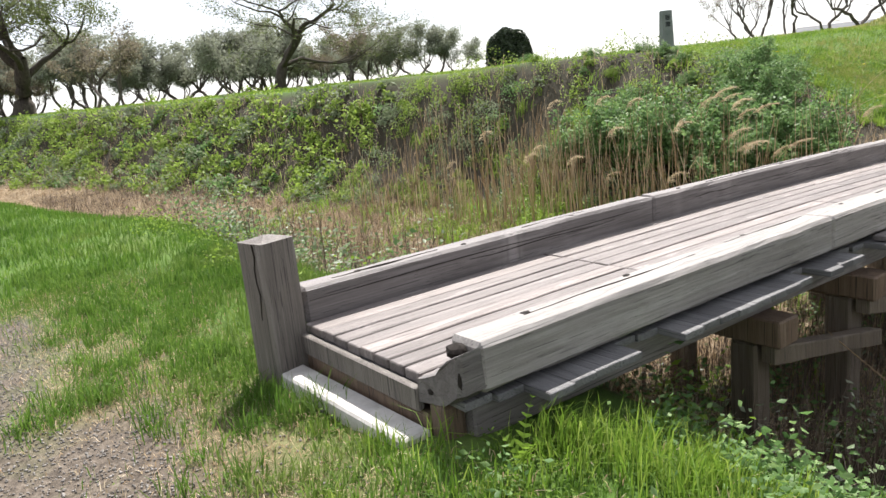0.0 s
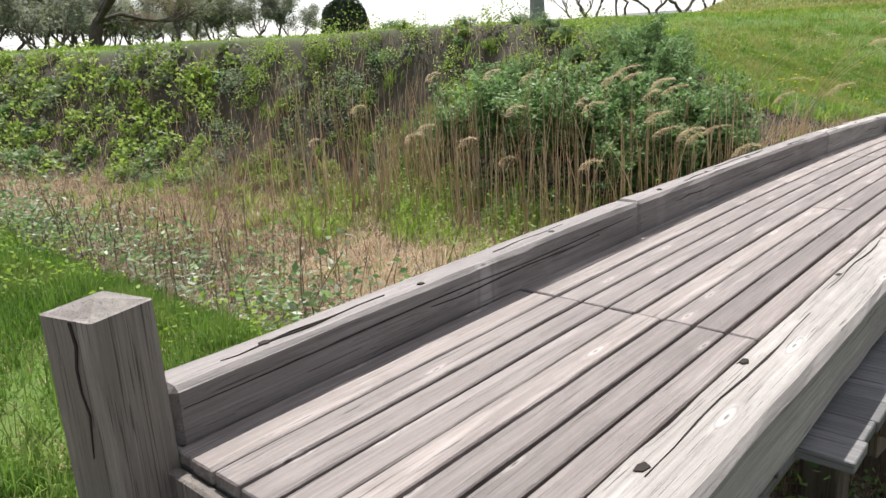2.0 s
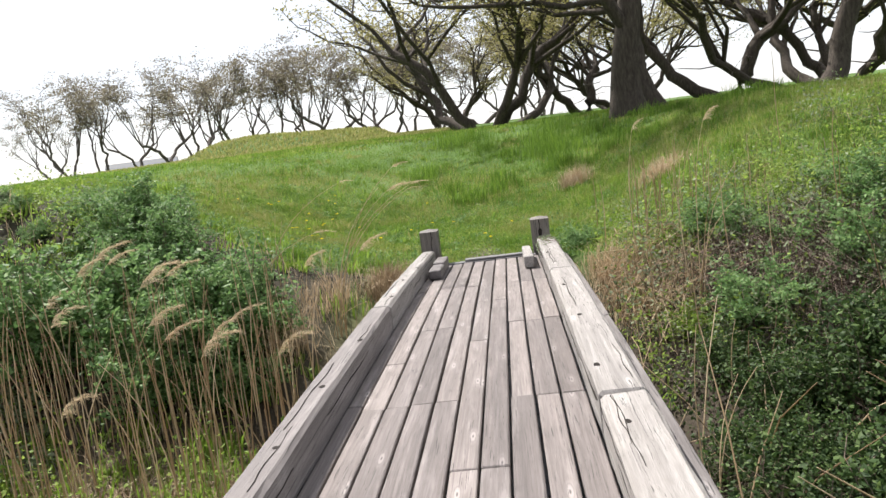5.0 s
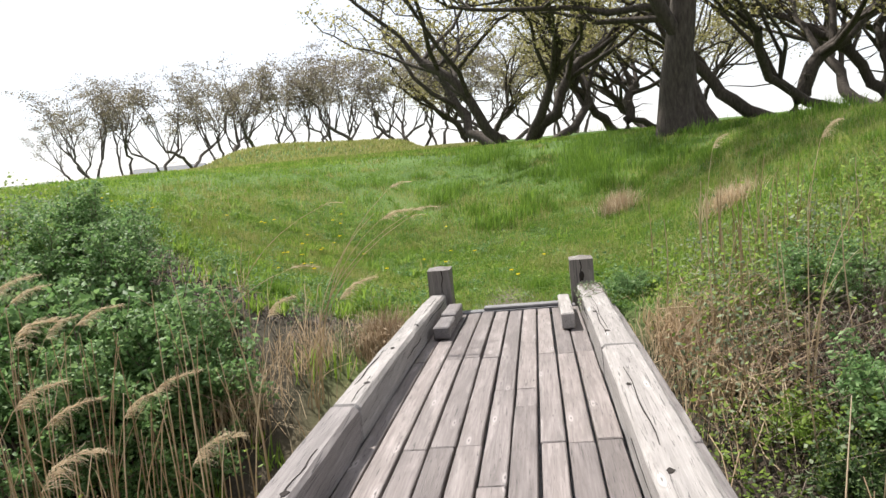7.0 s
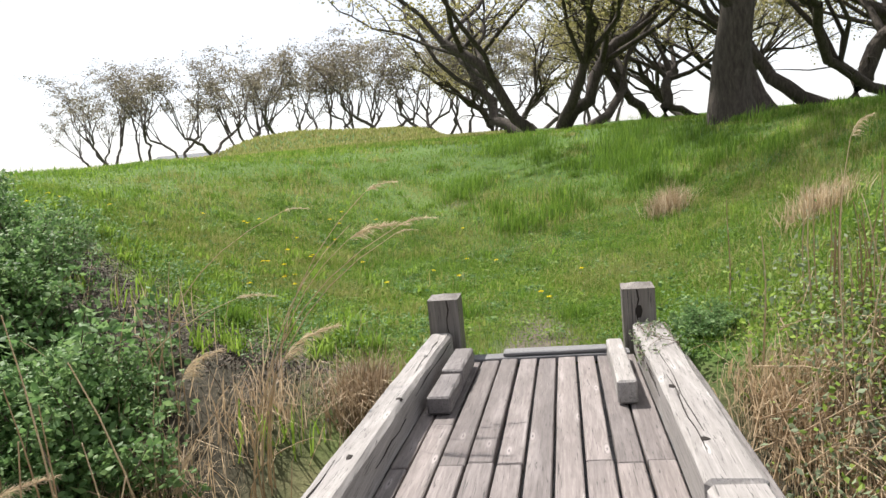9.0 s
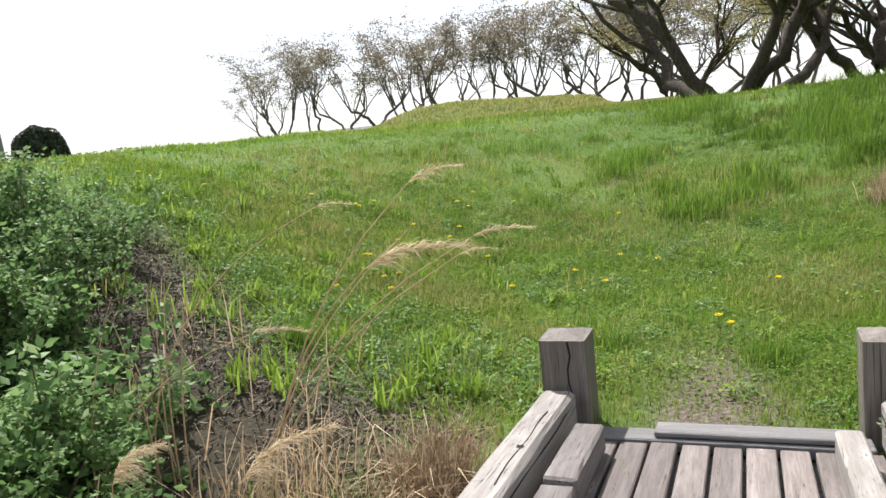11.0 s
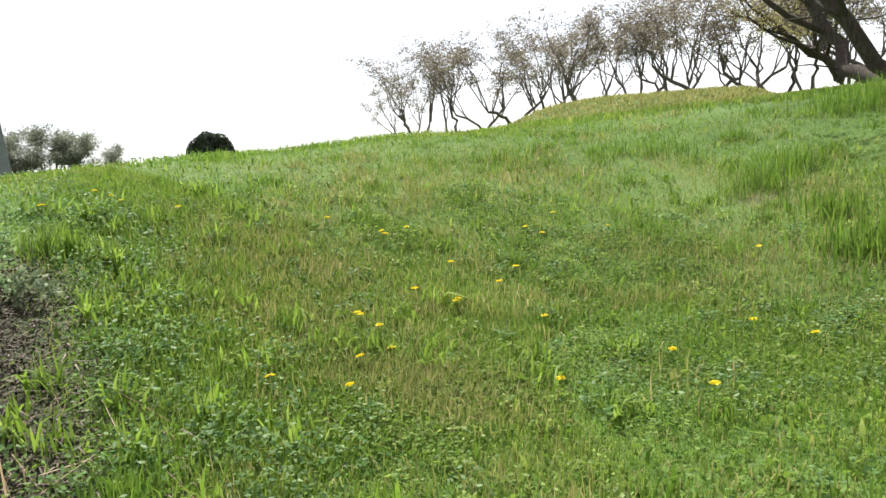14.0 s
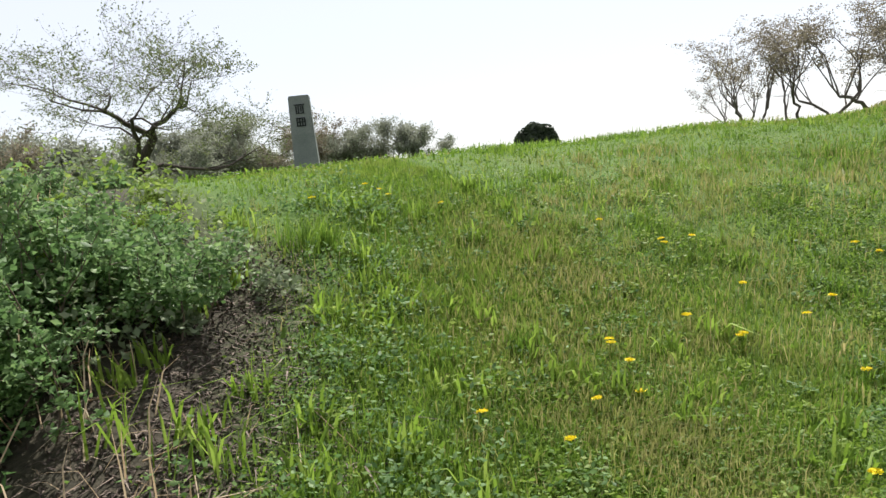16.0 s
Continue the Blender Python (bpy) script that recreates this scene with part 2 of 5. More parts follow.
stone_mat = stone_s.done(stone_s.mix(0.5, stone_s.ramp(sn, [(0.3, (0.10, 0.115, 0.11)), (0.7, (0.24, 0.255, 0.25))]), stone_s.ramp(sb, [(0.3, (0.10, 0.12, 0.11)), (0.7, (0.24, 0.25, 0.245))])))
carve_mat = Nodes("carved_ink", 0.8).done((0.02, 0.022, 0.024))
slab = Nodes("concrete", 0.85)
slv = slab.coords("Object")
sln = slab.noise(slv, 6.0, 6.0, 0.7)
slab.bump(sln, 0.4, 0.01)
slab_mat = slab.done(slab.ramp(sln, [(0.3, (0.34, 0.325, 0.3)), (0.7, (0.55, 0.53, 0.5))]))


# ---- mesh helpers ----
def mesh_from(name, verts, faces, material):
    me = bpy.data.meshes.new(name)
    me.from_pydata([tuple(v) for v in verts], [], [tuple(f) for f in faces])
    me.materials.append(material)
    me.update()
    return me


def mesh_arrays(name, verts, tris, material, smooth=False):
    """A triangle mesh from numpy arrays."""
    me = bpy.data.meshes.new(name)
    nt = len(tris)
    me.vertices.add(len(verts))
    me.vertices.foreach_set("co", np.ascontiguousarray(verts, dtype=np.float32).ravel())
    me.loops.add(nt * 3)
    me.loops.foreach_set("vertex_index", np.ascontiguousarray(tris, dtype=np.int32).ravel())
    me.polygons.add(nt)
    me.polygons.foreach_set("loop_start", np.arange(nt, dtype=np.int32) * 3)
    if smooth:
        me.polygons.foreach_set("use_smooth", np.ones(nt, dtype=bool))
    me.materials.append(material)
    me.update()
    return me


def thing(name, x, y, z, label, category, group="", kind=""):
    ob = new(name)
    ob.empty_display_size = 0.1
    ob.matrix_world = pose(x, y, z)
    return tagged(ob, label, category, group, kind)


def part(name, bm, material, parent, label=""):
    """Link a bmesh as one mesh object under a thing or a part; its coordinates are the parent's own."""
    me = bpy.data.meshes.new(name)
    bm.to_mesh(me)
    bm.free()
    me.materials.append(material)
    ob = new(name, me)
    ob.parent = parent
    return tagged(ob, label)


def smooth_step(a, b, v):
    t = np.clip((np.asarray(v, dtype=float) - a) / (b - a), 0, 1)
    return t * t * (3 - 2 * t)


def wave(x, y, s, seed=0.0):
    """A cheap smooth wobble between about -1 and 1, for arrays."""
    x, y = np.asarray(x, dtype=float) / s + seed * 3.17, np.asarray(y, dtype=float) / s + seed * 5.31
    return (np.sin(x * 1.3 + 1.7 * np.sin(y * 0.9 + seed)) + np.sin(y * 1.7 + 1.3 * np.sin(x * 1.1 + 2 + seed)) + np.sin((x + y) * 2.3 + seed)) / 3


# ---- the lie of the land ----
def deck_z(y):
    return -0.3 * np.clip(np.asarray(y, dtype=float) / 11.4, 0, 1.2) ** 2.5


def far_side(x, y):
    """The grounds beyond the ditch: a hollow at the bridge's end that rises on three sides to a plateau."""
    left = smooth_step(1.2, 8.6, -x)
    ahead = smooth_step(14.8, 26.5, y)
    right = smooth_step(0.9, 6.0, x) * smooth_step(9.0, 13.5, y)
    rise = 1 - (1 - left) * (1 - ahead) * (1 - 0.97 * right)
    z = -0.36 + 1.72 * rise + 0.12 * left
    d = np.hypot(x, y - 11.5)
    z = z + 0.010 * np.clip(d - 20, 0, 60)
    mx, my = (x + 12.6), (y - 50.0)
    crest = 0.9 - 0.05 * np.clip(mx, -5, 5) + 0.1 * wave(x, y, 1.5, 8.0)
    z = z + crest * np.exp(-((mx / (5.3 + 0.25 * wave(y, x, 2.0, 4.0))) ** 10) - (my / 6.0) ** 4)
    return z + 0.05 * wave(x, y, 1.6, 1.0) * smooth_step(1.5, 4.0, np.hypot(x, y - 11.5))


def land(x, y):
    x, y = np.asarray(x, dtype=float), np.asarray(y, dtype=float)
    near_edge = 0.9 + 0.25 * wave(x, 0 * x, 2.5, 2.0) - 0.16 * np.clip(-x - 8, 0, 60) - 0.25 * smooth_step(-1.2, 0.2, x) - 0.3 * smooth_step(0.6, 1.4, x)
    near = -0.33 + 0.025 * wave(x, y, 0.7, 3.0) + 0.07 * np.exp(-((x - 0.85) / 0.55) ** 2 - ((y + 0.15) / 0.45) ** 2)
    bed = -1.5 + 0.08 * wave(x, y, 1.2, 4.0) + 0.35 * smooth_step(-8, -24, x)
    toe = 7.6 + 0.4 * wave(x, 0 * x, 3.0, 5.0) - 2.6 * smooth_step(1.0, 3.5, x) - 0.25 * np.clip(-x - 8, 0, 60)
    brow = 11.3 + 0.35 * wave(x, 0 * x, 2.2, 6.0) * smooth_step(1.0, 3.0, np.abs(x)) + 0.7 * smooth_step(1.5, 5.0, -x) - 0.25 * np.clip(-x - 8, 0, 60) - 1.0 * smooth_step(1.2, 3.0, x)
    down = smooth_step(0.0, 2.6, y - near_edge)
    z = near + (bed - near) * down
    up = np.clip((y - toe) / (brow - toe), 0, 1)
    up = up ** 1.25
    z = z + (far_side(x, y) - z) * (up * up * (3 - 2 * up) * 0.5 + up * 0.5)
    return z


def surface(x, y):
    return float(land(np.array([x]), np.array([y]))[0])


def build_ground():
    fx = np.arange(-26, 12.01, 0.2)
    fy = np.arange(-6, 30.01, 0.2)
    out = lambda a, s: a + s * np.cumsum(0.35 * 1.18 ** np.arange(1, 42))
    xs = np.concatenate([out(fx[0], -1)[::-1], fx, out(fx[-1], 1)])
    fy = np.concatenate([fy, np.arange(30.5, 60.01, 0.5)])
    ys = np.concatenate([out(fy[0], -1)[::-1], fy, out(fy[-1], 1)])
    gx, gy = np.meshgrid(xs, ys)
    gz = land(gx, gy)
    verts = np.stack([gx.ravel(), gy.ravel(), gz.ravel()], axis=1)
    nx, ny = len(xs), len(ys)
    i = (np.arange(ny - 1)[:, None] * nx + np.arange(nx - 1)[None, :]).ravel()
    tris = np.concatenate([np.stack([i, i + 1, i + nx + 1], 1), np.stack([i, i + nx + 1, i + nx], 1)])
    me = mesh_arrays("ground", verts, tris, ground_mat, True)
    x, y = gx.ravel(), gy.ravel()
    shift = 0.25 * np.clip(-x - 8, 0, 60)
    straw = 0.85 * np.exp(-((x + 0.4) / 2.6) ** 2 - ((y + 0.95) / 0.6) ** 2) + smooth_step(1.2, 2.4, y + 0.7 * shift) * smooth_step(11.6, 8.5, y + shift)
    gravel = smooth_step(-0.85, -1.35, y + 0.35 * wave(x, y, 0.6, 7) - 0.04 * x)
    worn = np.exp(-((x + 0.25 * (y - 11.5) * 0.15) / 0.55) ** 2) * smooth_step(11.0, 11.6, y) * smooth_step(14.6, 12.0, y)
    scrape = 0.9 * np.exp(-((x + 1.7) / 0.4) ** 2 - ((y - 19.2) / 0.3) ** 2) + 0.7 * np.exp(-((x + 0.26) / 0.6) ** 2 - ((y - 17.5) / 0.3) ** 2)
    entry = np.exp(-((x + 0.6) / 2.2) ** 2 - ((y + 0.85) / 0.45) ** 2) * 0.6
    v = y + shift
    # Where bank earth gets the painted shade of shrubs and bridge.
    shaded_soil = smooth_step(7.2, 8.6, v) * smooth_step(12.3, 11.4, v - 0.5 * np.clip(-x - 2.5, 0, 2.5) * smooth_step(-11, -7, x)) * smooth_step(-1.2, -2.2, x)
    shaded_soil = np.maximum(shaded_soil, smooth_step(0.2, 1.2, x) * smooth_step(1.5, 3.0, y) * smooth_step(11.6, 10.0, y))
    for nm, v in (("straw", straw), ("shaded_soil", shaded_soil * 0.95), ("bare", np.clip(gravel + 1.1 * worn + entry + scrape, 0, 1))):
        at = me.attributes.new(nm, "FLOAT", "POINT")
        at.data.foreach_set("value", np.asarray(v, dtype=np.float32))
    return tagged(new("ground", me), "grassy ground with a dry ditch and worn gravel patches", "ground", kind="structure")


ground = build_ground()


# ---- timber footbridge ----
def beam(x0, x1, y0, y1, z0, z1, bevel=0.012, rng=None, wob=0.0, cuts=0, sag=None):
    """A squared timber with eased, slightly uneven edges; sag(y) lifts it along its length."""
    bm = bmesh.new()
    bmesh.ops.create_cube(bm, size=1)
    for v in bm.verts:
        v.co = Vector((x0 + (v.co.x + 0.5) * (x1 - x0), y0 + (v.co.y + 0.5) * (y1 - y0), z0 + (v.co.z + 0.5) * (z1 - z0)))
    if bevel:
        bmesh.ops.bevel(bm, geom=list(bm.edges), offset=bevel, segments=1, affect="EDGES", profile=0.5)
    if cuts:
        ey = [e for e in bm.edges if abs((e.verts[0].co - e.verts[1].co).y) > 0.8 * (y1 - y0)]
        bmesh.ops.subdivide_edges(bm, edges=ey, cuts=cuts, use_grid_fill=False)
    for v in bm.verts:
        if rng and wob:
            v.co += Vector((rng.uniform(-wob, wob), 0, rng.uniform(-wob, wob)))
        if sag:
            v.co.z += float(sag(v.co.y))
    return bm


def build_bridge():
    rng = random.Random(5)
    bridge = thing("footbridge", 0, 0, 0, "weathered grey wooden footbridge with low timber kerbs across a ditch", "bridge")
    n = 9
    w = 1.275 / n
    joints = [0.0, 1.95, 5.45, 7.25, 9.12, 11.2]
    for i in range(n):
        x0 = -0.605 + i * w
        offs = [0.0] + [j + (rng.uniform(-0.02, 0.02) if i not in (0, 4, 5) else rng.choice((-0.9, -0.5, 0.0, 0.6))) for j in joints[1:-1]] + [11.2]
        offs[1] = 1.95
        for a, b in zip(offs[:-1], offs[1:]):
            g = 0.0048 + rng.uniform(0, 0.0042)
            dz = rng.uniform(-0.004, 0.004)
            tw = rng.uniform(-0.004, 0.004)
            part("plank", beam(x0 + g + max(tw, 0), x0 + w - g + min(tw, 0), a + 0.004, b - 0.004, -0.055 + dz, dz, 0.006, rng, 0.0012, 6, deck_z), wood_deck, bridge)
    for a, b in ((0.0, 1.95), (1.96, 5.53), (5.54, 9.1), (9.11, 11.2)):
        part("plank", beam(-0.697, -0.611, a + 0.01, b - 0.004, -0.055, rng.uniform(-0.008, -0.002), 0.006, rng, 0.0012, 6, deck_z), wood_deck, bridge)
    part("end_board", beam(-0.66, 0.64, 11.205, 11.36, -0.05, 0.012, 0.006, rng, 0.001, 0, deck_z), wood_cross, bridge)
    part("end_board", beam(-0.3, 0.6, 11.225, 11.375, 0.016, 0.045, 0.006, rng, 0.001, 0, deck_z), wood_cross, bridge)
    part("end_board", beam(-0.7, 0.56, -0.05, -0.004, -0.17, -0.045, 0.01, rng, 0.004), wood_post, bridge)
    # kerbs, each of three lengths
    for side in (-1, 1):
        inner, outer = (0.7, 0.868) if side < 0 else (0.674, 0.9)
        for a, b in ((0.03, 3.27), (3.28, 7.4), (7.41, 11.36)) if side < 0 else ((0.09, 3.07), (3.08, 4.79), (4.8, 8.4), (8.41, 11.36)):
            xa, xb = sorted((side * inner, side * outer))
            kb = part("kerb", beam(xa, xb, a, b, -0.03, 0.205, 0.022, rng, 0.004, 12, deck_z), wood_kerb if side < 0 and a < 7 else wood_pale, bridge)
            for q in range(5):
                ya = a + 0.05 + rng.uniform(0, 0.75) * (b - a)
                yb = min(b - 0.05, ya + rng.uniform(0.5, 1.5))
                top = q < (3 if side < 0 else 2)
                cx = side * rng.uniform(inner + 0.04, outer - 0.04)
                cz = rng.uniform(0.09, 0.16)
                if side < 0 and a < 1 and q == 4:
                    ya, yb, cz = a + 0.03, b - 0.1, 0.125
                # A dark strip laid on the timber as the shade down in a split.
                bm = bmesh.new()
                prev, n = None, 9
                for k in range(n):
                    yy = ya + (yb - ya) * k / (n - 1)
                    wd = rng.uniform(0.0016, 0.0038) * math.sin(math.pi * (0.12 + 0.76 * k / (n - 1)))
                    j = 0.006 * math.sin(k * 1.3 + q) + rng.uniform(-0.002, 0.002)
                    zt = float(deck_z(yy))
                    if top:
                        pr = [bm.verts.new((cx + j + u, yy, 0.2085 + zt + w)) for u, w in ((-wd, 0), (wd, 0), (0, -0.02))]
                    else:
                        pr = [bm.verts.new((side * (inner - 0.0035 + w), yy, cz + j + u + zt)) for u, w in ((-wd, 0), (wd, 0), (0, 0.02))]
                    if prev:
                        for m in range(3):
                            bm.faces.new((prev[m], prev[(m + 1) % 3], pr[(m + 1) % 3], pr[m]))
                    prev = pr
                bmesh.ops.recalc_face_normals(bm, faces=list(bm.faces))
                part("split", bm, hole_shade, kb, "dark drying split")
            # Dark patches set on the kerb top for the shade in its chips.
            y = a + 0.42
            while y < b - 0.2:
                hx = side * (inner + 0.03 + rng.uniform(0, 0.05))
                hole = bmesh.new()
                bmesh.ops.create_cone(hole, cap_ends=True, segments=5, radius1=0.026, radius2=0.022, depth=0.012)
                q = rng.uniform(0, 6)
                for v in hole.verts:
                    v.co = Vector((hx + (v.co.x * math.cos(q) - v.co.y * math.sin(q)) * rng.uniform(0.4, 1.1), y + (v.co.x * math.sin(q) + v.co.y * math.cos(q)) * rng.uniform(0.7, 1.5), v.co.z))
                for v in hole.verts:
                    v.co = Vector((v.co.x, v.co.y, 0.203 + v.co.z + float(deck_z(y))))
                ob = part("notch", hole, hole_shade, kb, "chip in the kerb edge, its shade laid on as a dark patch")
                y += rng.uniform(0.75, 1.15)
    # four corner posts
    for px, py, pz, turn, h, hw in ((-0.755, -0.135, -0.45, 14, 0.985, 0.118), (-0.76, 11.52, -0.885, 0, 1.04, 0.122), (0.74, 11.52, -0.885, 0, 1.04, 0.122)):
        bm = bmesh.new()
        bmesh.ops.create_cube(bm, size=1)
        for v in bm.verts:
            v.co = Vector((v.co.x * 2 * hw, v.co.y * 2 * hw, (v.co.z + 0.5) * h))
        top = [f for f in bm.faces if f.normal.z > 0.9]
        vert = [e for e in bm.edges if abs((e.verts[0].co - e.verts[1].co).z) > 0.5 * h]
        bmesh.ops.bevel(bm, geom=vert, offset=0.014, segments=2, affect="EDGES", profile=0.5)
        top = [f for f in bm.faces if f.normal.z > 0.9]
        cap = bmesh.ops.inset_region(bm, faces=top, thickness=0.02, depth=0.0)
        top = [f for f in bm.faces if f.normal.z > 0.9 and len(f.verts) > 4]
        r = bmesh.ops.poke(bm, faces=top)
        for v in r["verts"]:
            v.co.z += 0.03
        for v in bm.verts:
            v.co += Vector((rng.uniform(-1, 1), rng.uniform(-1, 1), 0)) * 0.003
        post = part("post", bm, wood_post, bridge, "square grey post with a split in its face")
        post.matrix_local = pose(px, py, pz, 0, 0, turn)
        # The post's split, its inner shade laid on as a dark strip.
        crack = bmesh.new()
        pts = [(0.012 * math.sin(k * 1.9) + 0.03 * (1 if px < 0 else -0.5), h - 0.004 - k * 0.075) for k in range(7)]
        prev = None
        for (xa, za), ww in zip(pts, (0.006, 0.006, 0.005, 0.004, 0.004, 0.003, 0.001)):
            ring = [crack.verts.new(q) for q in ((xa - ww, -hw - 0.0025, za), (xa + ww, -hw - 0.0025, za), (xa, -hw + 0.012, za))]
            if prev:
                for k in range(3):
                    crack.faces.new((prev[k], prev[(k + 1) % 3], ring[(k + 1) % 3], ring[k]))
            prev = ring
        bmesh.ops.recalc_face_normals(crack, faces=list(crack.faces))
        part("split", crack, hole_shade, post, "dark drying split")
    # the rotten near end of the right kerb
    prof = ((0.54, -0.13), (0.54, -0.005), (0.62, 0.02), (0.7, 0.05), (0.76, 0.1), (0.82, 0.15), (0.895, 0.185), (0.897, 0.0), (0.76, -0.09))
    bm = bmesh.new()
    ends = []
    for yy, k in ((-0.03, 0.93), (0.0, 1.0), (0.05, 1.0), (0.1, 1.0)):
        ends.append([bm.verts.new((0.72 + (px - 0.72) * k + rng.uniform(-0.008, 0.008), yy + rng.uniform(-0.01, 0.01), 0.02 + (pz - 0.02) * k + rng.uniform(-0.008, 0.008))) for px, pz in prof])
    bm.faces.new(ends[0])
    bm.faces.new(ends[-1][::-1])
    for ra, rb in zip(ends[:-1], ends[1:]):
        for k in range(len(prof)):
            m = (k + 1) % len(prof)
            bm.faces.new((ra[k], rb[k], rb[m], ra[m]))
    bmesh.ops.recalc_face_normals(bm, faces=list(bm.faces))
    part("kerb_end", bm, wood_kerb, bridge, "weathered rotten end of the kerb")
    # Dark lumps that draw the shade inside the rotten hollows.
    for cx, cy, cz, sx, sy, sz in ((0.77, 0.06, 0.16, 0.05, 0.05, 0.035), (0.87, -0.02, 0.06, 0.022, 0.012, 0.07), (0.66, -0.03, -0.04, 0.02, 0.01, 0.015)):
        bm = bmesh.new()
        bmesh.ops.create_icosphere(bm, subdivisions=2, radius=1.0)
        for v in bm.verts:
            k = 1 + 0.35 * noise.noise(v.co * 2.3)
            v.co = Vector((cx + sx * v.co.x * k, cy + sy * v.co.y * k, cz + sz * v.co.z * k))
        part("rotten_hollow", bm, hole_shade, bridge, "dark rotten hollow in the kerb end")
    part("end_prop", beam(0.62, 0.74, -0.02, 0.1, -0.5, -0.1, 0.012, rng, 0.006), wood_brown, bridge, "reddish-brown short prop")
    # stops at the far end
    for xa, xb, ya, yb, z1 in ((-0.645, -0.5, 9.88, 10.4, 0.115), (-0.64, -0.5, 10.41, 11.05, 0.14), (0.465, 0.575, 9.95, 11.08, 0.15)):
        part("stop_block", beam(xa, xb, ya, yb, 0.004, z1, 0.012, rng, 0.003, 4, deck_z), wood_kerb if xa < 0 else wood_pale, bridge)
    # cross boards that stick out on the right under the kerb
    groups = ((0.3, 0.85), (1.2, 2.45), (2.68, 3.15), (3.4, 3.55))
    yy = 0.02
    while yy < 11.1:
        out = any(a < yy < b for a, b in groups)
        part("cross_board" if out else "under_board", beam(-0.86, (1.04 if out else 0.86) + rng.uniform(-0.02, 0.02), yy, yy + 0.16, -0.105, -0.065, 0.004, rng, 0.0, 0, deck_z), wood_cross, bridge)
        yy += 0.16
    for a, b in ((3.6, 7.2), (7.21, 11.3)):
        part("side_board", beam(0.91, 1.04, a, b, -0.06, -0.02, 0.006, rng, 0.002, 8, deck_z), wood_kerb, bridge)
    # beams and trestles below
    for x in (-0.7, 0.0, 0.71):
        part("bearer", beam(x - 0.09, x + 0.09, 0.1, 11.3, -0.29, -0.11, 0.01, rng, 0.003, 10, deck_z), wood_kerb, bridge)
    part("sill_beam", beam(-0.85, 0.6, -0.02, 0.12, -0.36, -0.18, 0.012, rng, 0.004), wood_brown, bridge)
    for y in (2.4, 3.6, 4.8, 6.0, 7.3, 8.6):
        dz = float(deck_z(y))
        part("cap_beam", beam(-0.98, 0.98, y - 0.11, y + 0.11, -0.47 + dz, -0.295 + dz, 0.012, rng, 0.004), wood_brown, bridge)
        for x in (-0.7, 0.71):
            part("trestle_post", beam(x - 0.095, x + 0.095, y - 0.09, y + 0.09, surface(x, y) - 0.4, -0.475 + dz, 0.02, rng, 0.006), wood_trestle, bridge)
    for x in (0.88, -0.88):
        for a in (2.33, 3.53, 4.75, 5.95):
            part("brace", beam(x - 0.05, x + 0.05, a, a + 1.4, -0.6, -0.48, 0.008, rng, 0.003, 6, lambda y, a=a: -0.2 * (y - a)), wood_trestle, bridge)
    return bridge


bridge = build_bridge()
# Knot hole of the far post: a dark lump for the shade in it.
hole = bmesh.new()
bmesh.ops.create_icosphere(hole, subdivisions=2, radius=1.0)
for v in hole.verts:
    q = 1 + 0.3 * noise.noise(v.co * 2.0)
    v.co = Vector((0.735 + 0.028 * v.co.x * q, 11.4 + 0.008 * v.co.y, -0.02 + 0.05 * v.co.z * q))
part("knot_hole", hole, hole_shade, bridge, "dark hollow knot in the far post")
ab = bmesh.new()
bmesh.ops.create_cube(ab, size=1)
for v in ab.verts:
    v.co = Vector((v.co.x * 1.3, v.co.y * 0.17, v.co.z * 0.3))
bmesh.ops.bevel(ab, geom=list(ab.edges), offset=0.012, segments=1, affect="EDGES")
ame = bpy.data.meshes.new("concrete_sill")
ab.to_mesh(ame)
ab.free()
ame.materials.append(slab_mat)
sill = tagged(new("concrete_sill", ame), "pale concrete sill in the grass under the bridge end", "kerb")
sill.matrix_world = pose(-0.02, -0.125, -0.385, 0, 0, 1)


# ---- trees ----
def tubes(name, lines, material):
    """One mesh of tapered tubes; lines: (points, radii, sides)."""
    V, F, base = [], [], 0
    for pts, rad, k in lines:
        m = len(pts)
        pts = np.asarray(pts, dtype=float)
        tang = np.gradient(pts, axis=0)
        tang /= np.linalg.norm(tang, axis=1)[:, None] + 1e-9
        ref = np.where(np.abs(tang[:, 2:3]) > 0.9, np.array([[1.0, 0, 0]]), np.array([[0, 0, 1.0]]))
        u = np.cross(tang, ref)
        u /= np.linalg.norm(u, axis=1)[:, None] + 1e-9
        v = np.cross(tang, u)
        a = np.arange(k) * 2 * math.pi / k
        ring = pts[:, None, :] + np.asarray(rad, dtype=float)[:, None, None] * (np.cos(a)[None, :, None] * u[:, None, :] + np.sin(a)[None, :, None] * v[:, None, :])
        V.append(ring.reshape(-1, 3))
        r, c = np.meshgrid(np.arange(m - 1), np.arange(k), indexing="ij")
        p0 = (r * k + c).ravel() + base
        p1 = (r * k + (c + 1) % k).ravel() + base
        F.append(np.stack([p0, p1, p1 + k], 1))
        F.append(np.stack([p0, p1 + k, p0 + k], 1))
        base += m * k
    return mesh_arrays(name, np.concatenate(V), np.concatenate(F), material, True)


